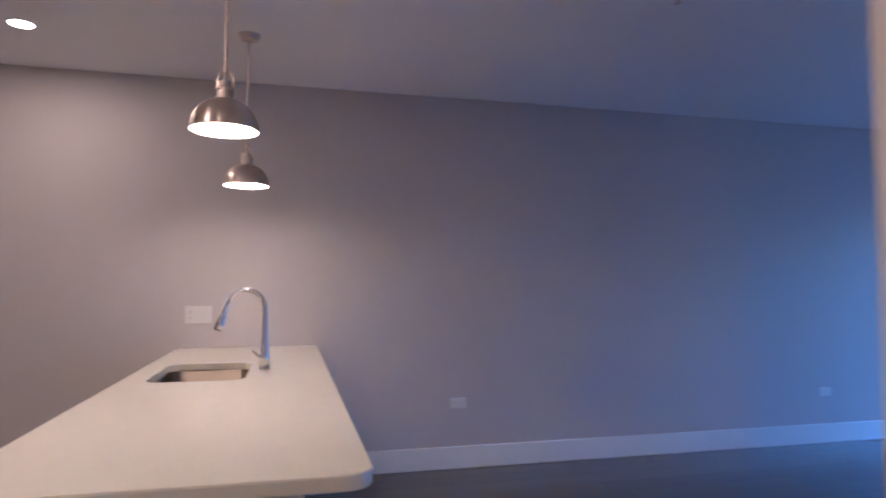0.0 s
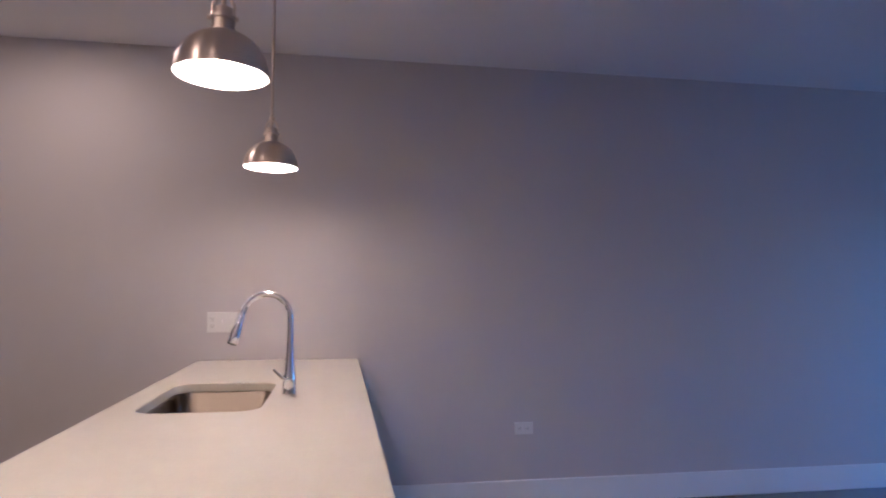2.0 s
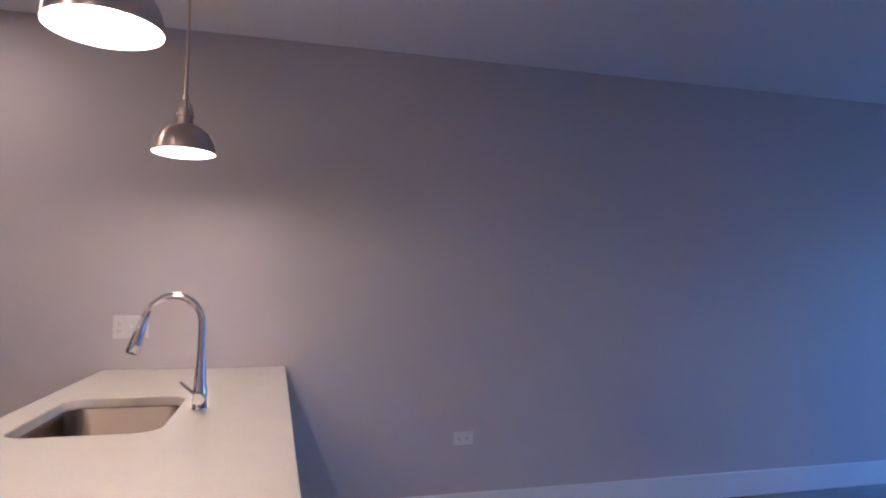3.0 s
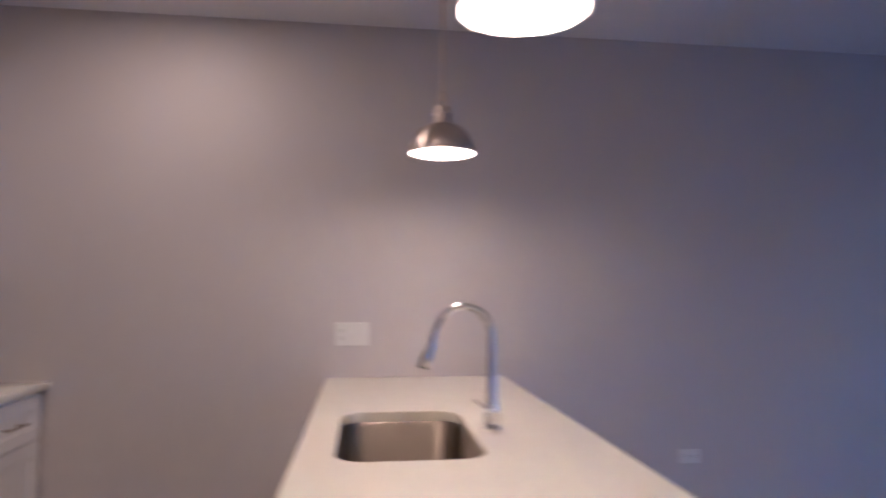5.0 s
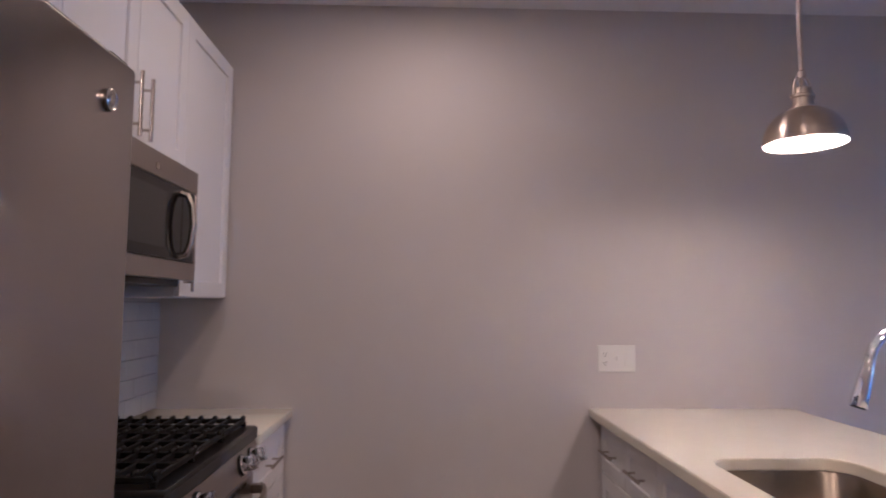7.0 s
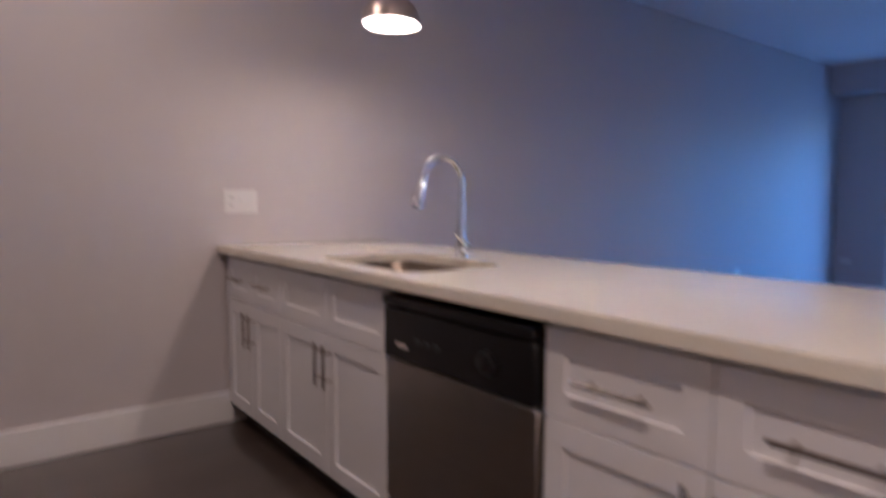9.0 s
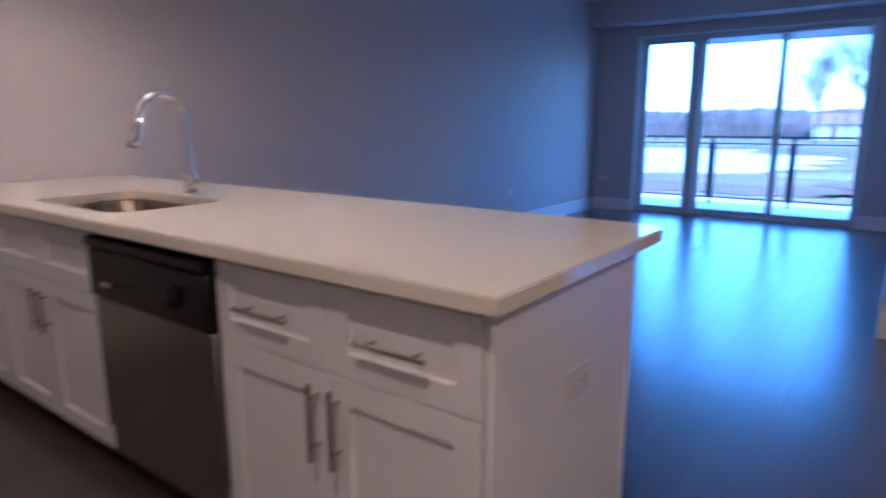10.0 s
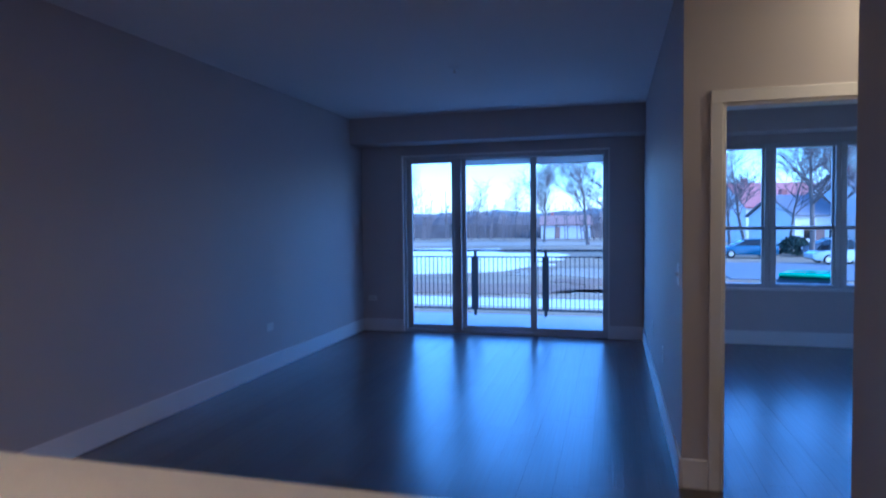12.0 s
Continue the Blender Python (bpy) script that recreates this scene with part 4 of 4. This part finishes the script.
tree(52.4, -17.7, 13, 0.21, 2, "large bare street tree with a forked trunk", 3)
tree(57.5, -21.0, 12, 0.19, 41, "bare tree with a slender trunk beside the street", 3)
tree(60.0, -13.2, 9, 0.15, 43, "small bare tree beside the street")
tree(92.0, 6.5, 11, 0.18, 47, "bare tree near the white house", 3)
tree(63.3, -15.1, 10, 0.17, 5, "bare tree in front of the far houses")
tree(59.5, -23.7, 11, 0.17, 8, "bare tree beside the street")
tree(68.9, -20.2, 10, 0.14, 31, "bare tree between the far houses")
tree(99.9, 29.2, 12, 0.15, 11, "tall bare tree at the edge of the lot")
tree(115.5, 21.4, 10, 0.14, 13, "bare tree in front of the woods")
tree(115.5, 14.2, 10.5, 0.14, 17, "bare tree in front of the woods")
tree(82.0, -0.1, 13, 0.21, 19, "wide bare tree beside the white house", 3)
tree(72.4, -2.6, 12, 0.20, 23, "wide bare tree near the field", 3)

woods = bmesh.new()
r = random.Random(21)
for i in range(1000):
    x, y, h = r.uniform(101, 145), r.uniform(-120, 160), r.uniform(3.5, 6.8) + 4.0 * r.random() ** 5
    p = Vector((x, y, GZ))
    top_at = p + Vector((r.uniform(-0.5, 0.5), r.uniform(-0.5, 0.5), h))
    stick(woods, p, top_at, 0.10, 0.02)
    for k in range(12):
        f = r.uniform(0.25, 0.95)
        q = p.lerp(top_at, f)
        stick(woods, q, q + Vector((r.uniform(-1, 1), r.uniform(-1, 1), r.uniform(0.2, 1.2))) * h * 0.22 * (1.15 - f * 0.6), 0.045, 0.012)
solid("far_woods", woods, M_TWIG, "thin bare trees along the edge of the field", "woods", "stuff", soft=False)

# ---- outside: houses and cars ----
M_SIDING = mat("white_siding", (0.62, 0.61, 0.60), 0.7, vary=0.05, scale=1, fine=0.03, bump_scale=14)
M_ROOFB = mat("brown_shingle", (0.26, 0.16, 0.12), 0.9, vary=0.15, scale=2, fine=0.15, bump_scale=14)
M_ROOFG = mat("grey_shingle", (0.16, 0.16, 0.175), 0.9, vary=0.15, scale=2, fine=0.15, bump_scale=14)
M_ROOFR = mat("red_shingle", (0.30, 0.12, 0.10), 0.9, vary=0.15, scale=2, fine=0.15, bump_scale=14)


def house(x, y, turn, w, d, eave, rise, roof_mat, label, windows=3, storeys=1):
    """A gabled house; its front faces the flat."""
    m = pose(x, y, GZ, 0, 0, turn)
    hs = thing("house", (x, y, GZ), label, "house")

    def moved(b):
        bmesh.ops.transform(b, matrix=m, verts=b.verts)
        return b

    b = loft([[(-d / 2, s, 0), (d / 2, s, 0), (d / 2, s, eave), (0, s, eave + rise), (-d / 2, s, eave)] for s in (-w / 2, w / 2)], cap0=True, cap1=True)
    part("wall", moved(b), M_SIDING, hs, "pale siding", soft=False)
    for s in (-1, 1):
        lo, hi = (s * (d / 2 + 0.35), eave - 0.30 * rise / (d / 2)), (0, eave + rise)
        b = loft([[(lo[0], e, lo[1] + 0.05), (hi[0], e, hi[1] + 0.05), (hi[0], e, hi[1] + 0.2), (lo[0], e, lo[1] + 0.2)] for e in (-w / 2 - 0.3, w / 2 + 0.3)], cap0=True, cap1=True)
        part("roof", moved(b), roof_mat, hs, soft=False)
    for st in range(storeys):
        for i in range(windows):
            c = -w / 2 + w * (i + 0.5) / windows
            z = 0.95 + 2.6 * st
            wn_ = part("window", moved(box(-d / 2 - 0.06, -d / 2 + 0.02, c - 0.55, c + 0.55, z, z + 1.3, 0.02)), M_TRIM, hs)
            part("pane", moved(box(-d / 2 - 0.075, -d / 2 - 0.055, c - 0.45, c + 0.45, z + 0.1, z + 1.2)), M_BLKGLASS, wn_)
    part("door", moved(box(-d / 2 - 0.07, -d / 2 + 0.02, w * 0.17 - 0.45, w * 0.17 + 0.45, 0.05, 2.1, 0.02)), M_ROOFB, hs)
    part("chimney", moved(box(0.3, 0.9, w * 0.25, w * 0.25 + 0.6, eave, eave + rise + 0.8, 0.02)), M_ROOFR, hs)
    return hs


def car(x, y, turn, color, label, pickup=False):
    c = thing("car", (x, y, GZ + 0.06), label, "car", "cars on the street")
    m = pose(x, y, GZ + 0.06, 0, 0, turn)
    paint = mat("car_paint", color, 0.25, 0.2, vary=0.03, scale=2, fine=0.0, coat=0.5)

    def moved(b):
        bmesh.ops.transform(b, matrix=m, verts=b.verts)
        return b

    def hull(sections):
        return loft([[(px, -w, z0), (px, w, z0), (px, w, (z0 + z1) / 2), (px, w * 0.93, z1), (px, -w * 0.93, z1), (px, -w, (z0 + z1) / 2)] for px, w, z0, z1 in sections], cap0=True, cap1=True)

    part("body", moved(hull(((-2.3, 0.70, 0.40, 0.75), (-2.2, 0.82, 0.28, 0.90), (-1.2, 0.88, 0.22, 0.95), (0.9, 0.88, 0.22, 0.95), (2.0, 0.84, 0.25, 0.80), (2.25, 0.72, 0.38, 0.66)))), paint, c)
    cab = ((-0.3, 0.80, 0.93, 0.96), (0.0, 0.72, 0.94, 1.62), (0.9, 0.72, 0.94, 1.62), (1.4, 0.80, 0.92, 0.96)) if pickup else ((-1.9, 0.78, 0.90, 0.94), (-1.35, 0.68, 0.94, 1.38), (0.1, 0.68, 0.94, 1.42), (1.05, 0.78, 0.92, 0.95))
    gl = part("greenhouse", moved(hull(cab)), M_BLKGLASS, c, "dark windows")
    lo, hi = cab[1], cab[2]
    part("roof", moved(box(lo[0] - 0.03, hi[0] + 0.03, -0.66, 0.66, hi[3] - 0.05, hi[3] + 0.03, 0.02)), paint, c)
    for px in (-1.4, 1.35):
        for s in (-1, 1):
            b = tube([(px, s * 0.74, 0.31), (px, s * 0.90, 0.31)], 0.31, 18)
            w = part("wheel", moved(b), M_BLACK, c, "black tyre")
            part("rim", moved(tube([(px, s * 0.88, 0.31), (px, s * 0.915, 0.31)], 0.19, 14)), M_NICKEL, w)
    for s in (-1, 1):
        part("headlight", moved(box(2.12, 2.22, s * 0.72 - 0.12, s * 0.72 + 0.0, 0.58, 0.70, 0.02)), M_PLATE, c)
        part("tail_light", moved(box(-2.27, -2.2, s * 0.70 - 0.1, s * 0.70 + 0.1, 0.62, 0.78, 0.02)), M_ROOFR, c)
    return c


house(114.9, 5.0, 4, 8.6, 6.5, 2.4, 1.5, M_ROOFB, "low white house with a brown roof across the field", 0)
house(73.8, -23.0, 20, 8, 8, 3.4, 2.0, M_ROOFG, "white house with a grey roof", 3, 1)
house(92.7, -23.6, 20, 12, 9, 4.6, 3.2, M_ROOFR, "white house with a red roof behind the street", 3, 2)
house(73.5, -29.2, 20, 9, 9, 5.2, 2.4, M_ROOFG, "pale two-storey house beside the street", 2, 2)
car(53.5, -13.3, 98, (0.02, 0.06, 0.11), "blue car parked on the street")
car(46.5, -18.0, 96, (0.42, 0.43, 0.44), "silver pickup truck parked on the street", True)
car(20.2, -8.9, -25, (0.03, 0.48, 0.20), "bright green car parked on the street")
car(46.9, -19.3, 96, (0.1, 0.14, 0.22), "dark blue car parked on the street")
car(56.4, -19.9, 96, (0.05, 0.05, 0.06), "black car parked on the street")
bush = thing("bush", (56.8, -17.6, GZ), "dark clipped evergreen bush beside the street", "bush")
leafy = bmesh.new()
r = random.Random(77)
for i in range(900):
    a, e, q = r.uniform(0, 6.283), r.uniform(0.02, 1.5), r.uniform(0.8, 1.05)
    c = Vector((56.8 + 1.1 * q * math.cos(a) * math.cos(e) * 1.1, -17.6 + 1.35 * q * math.sin(a) * math.cos(e), GZ + 0.15 + 1.35 * q * math.sin(e)))
    s = Vector((r.uniform(-1, 1), r.uniform(-1, 1), r.uniform(-1, 1))) * 0.16
    stick(leafy, c - s, c + s, 0.07, 0.02)
part("foliage", leafy, mat("dark_evergreen", (0.03, 0.045, 0.03), 0.9, vary=0.3, scale=2), bush, soft=False)


# ---- pieces: tiles and planks ----
grout = solid("backsplash", box(WEST, WEST + 0.006, -0.001, -1.58, 0.9155, 1.43), M_GROUT, "white subway tile backsplash in running bond", "backsplash")
TW, TH, G = 0.152, 0.0765, 0.003
for r in range(7):
    z0 = 0.918 + r * TH
    y = 0.0 + (TW / 2 if r % 2 else 0)
    while y > -1.57:
        a, b = min(y, -0.002), max(y - TW + G, -1.575)
        if a - b > 0.01:
            t = bmesh.new()
            box(WEST + 0.004, WEST + 0.012, a, b, z0, min(z0 + TH - G, 1.43), 0.0015, t)
            part("tile", t, M_TILE, grout, soft=False)
        y -= TW

PW, PL = 0.182, 1.22
rng = random.Random(4)


def lay_planks(x0, x1, y0, y1, offset=0.0):
    made = {}
    rows = int(math.ceil((y0 - y1) / PW))
    for r in range(rows):
        ya, yb = y0 - r * PW, max(y0 - (r + 1) * PW, y1)
        x = x0 - rng.random() * PL
        while x < x1 - 0.01:
            a, b = max(x, x0), min(x + PL, x1)
            if b - a > 0.02 and ya - yb > 0.02:
                key = (round(b - a, 3), round(ya - yb, 3))
                if key not in made:
                    q = box(0.0002, key[0] - 0.0002, -0.0002, -key[1] + 0.0002, -0.006, 0.0, 0.0003)
                    made[key] = finish(q, "plank", M_PLANK)
                ob = new("plank", made[key])
                ob.parent, ob.location = floor, (a, ya, 0)
            x += PL


lay_planks(WEST, EAST + 0.03, 0.0, PART_Y - 0.06)
lay_planks(WEST, PART_X + 0.06, PART_Y - 0.06, -5.4)
lay_planks(PART_X + 0.06, EAST, PART_Y - 0.06, BED_S)
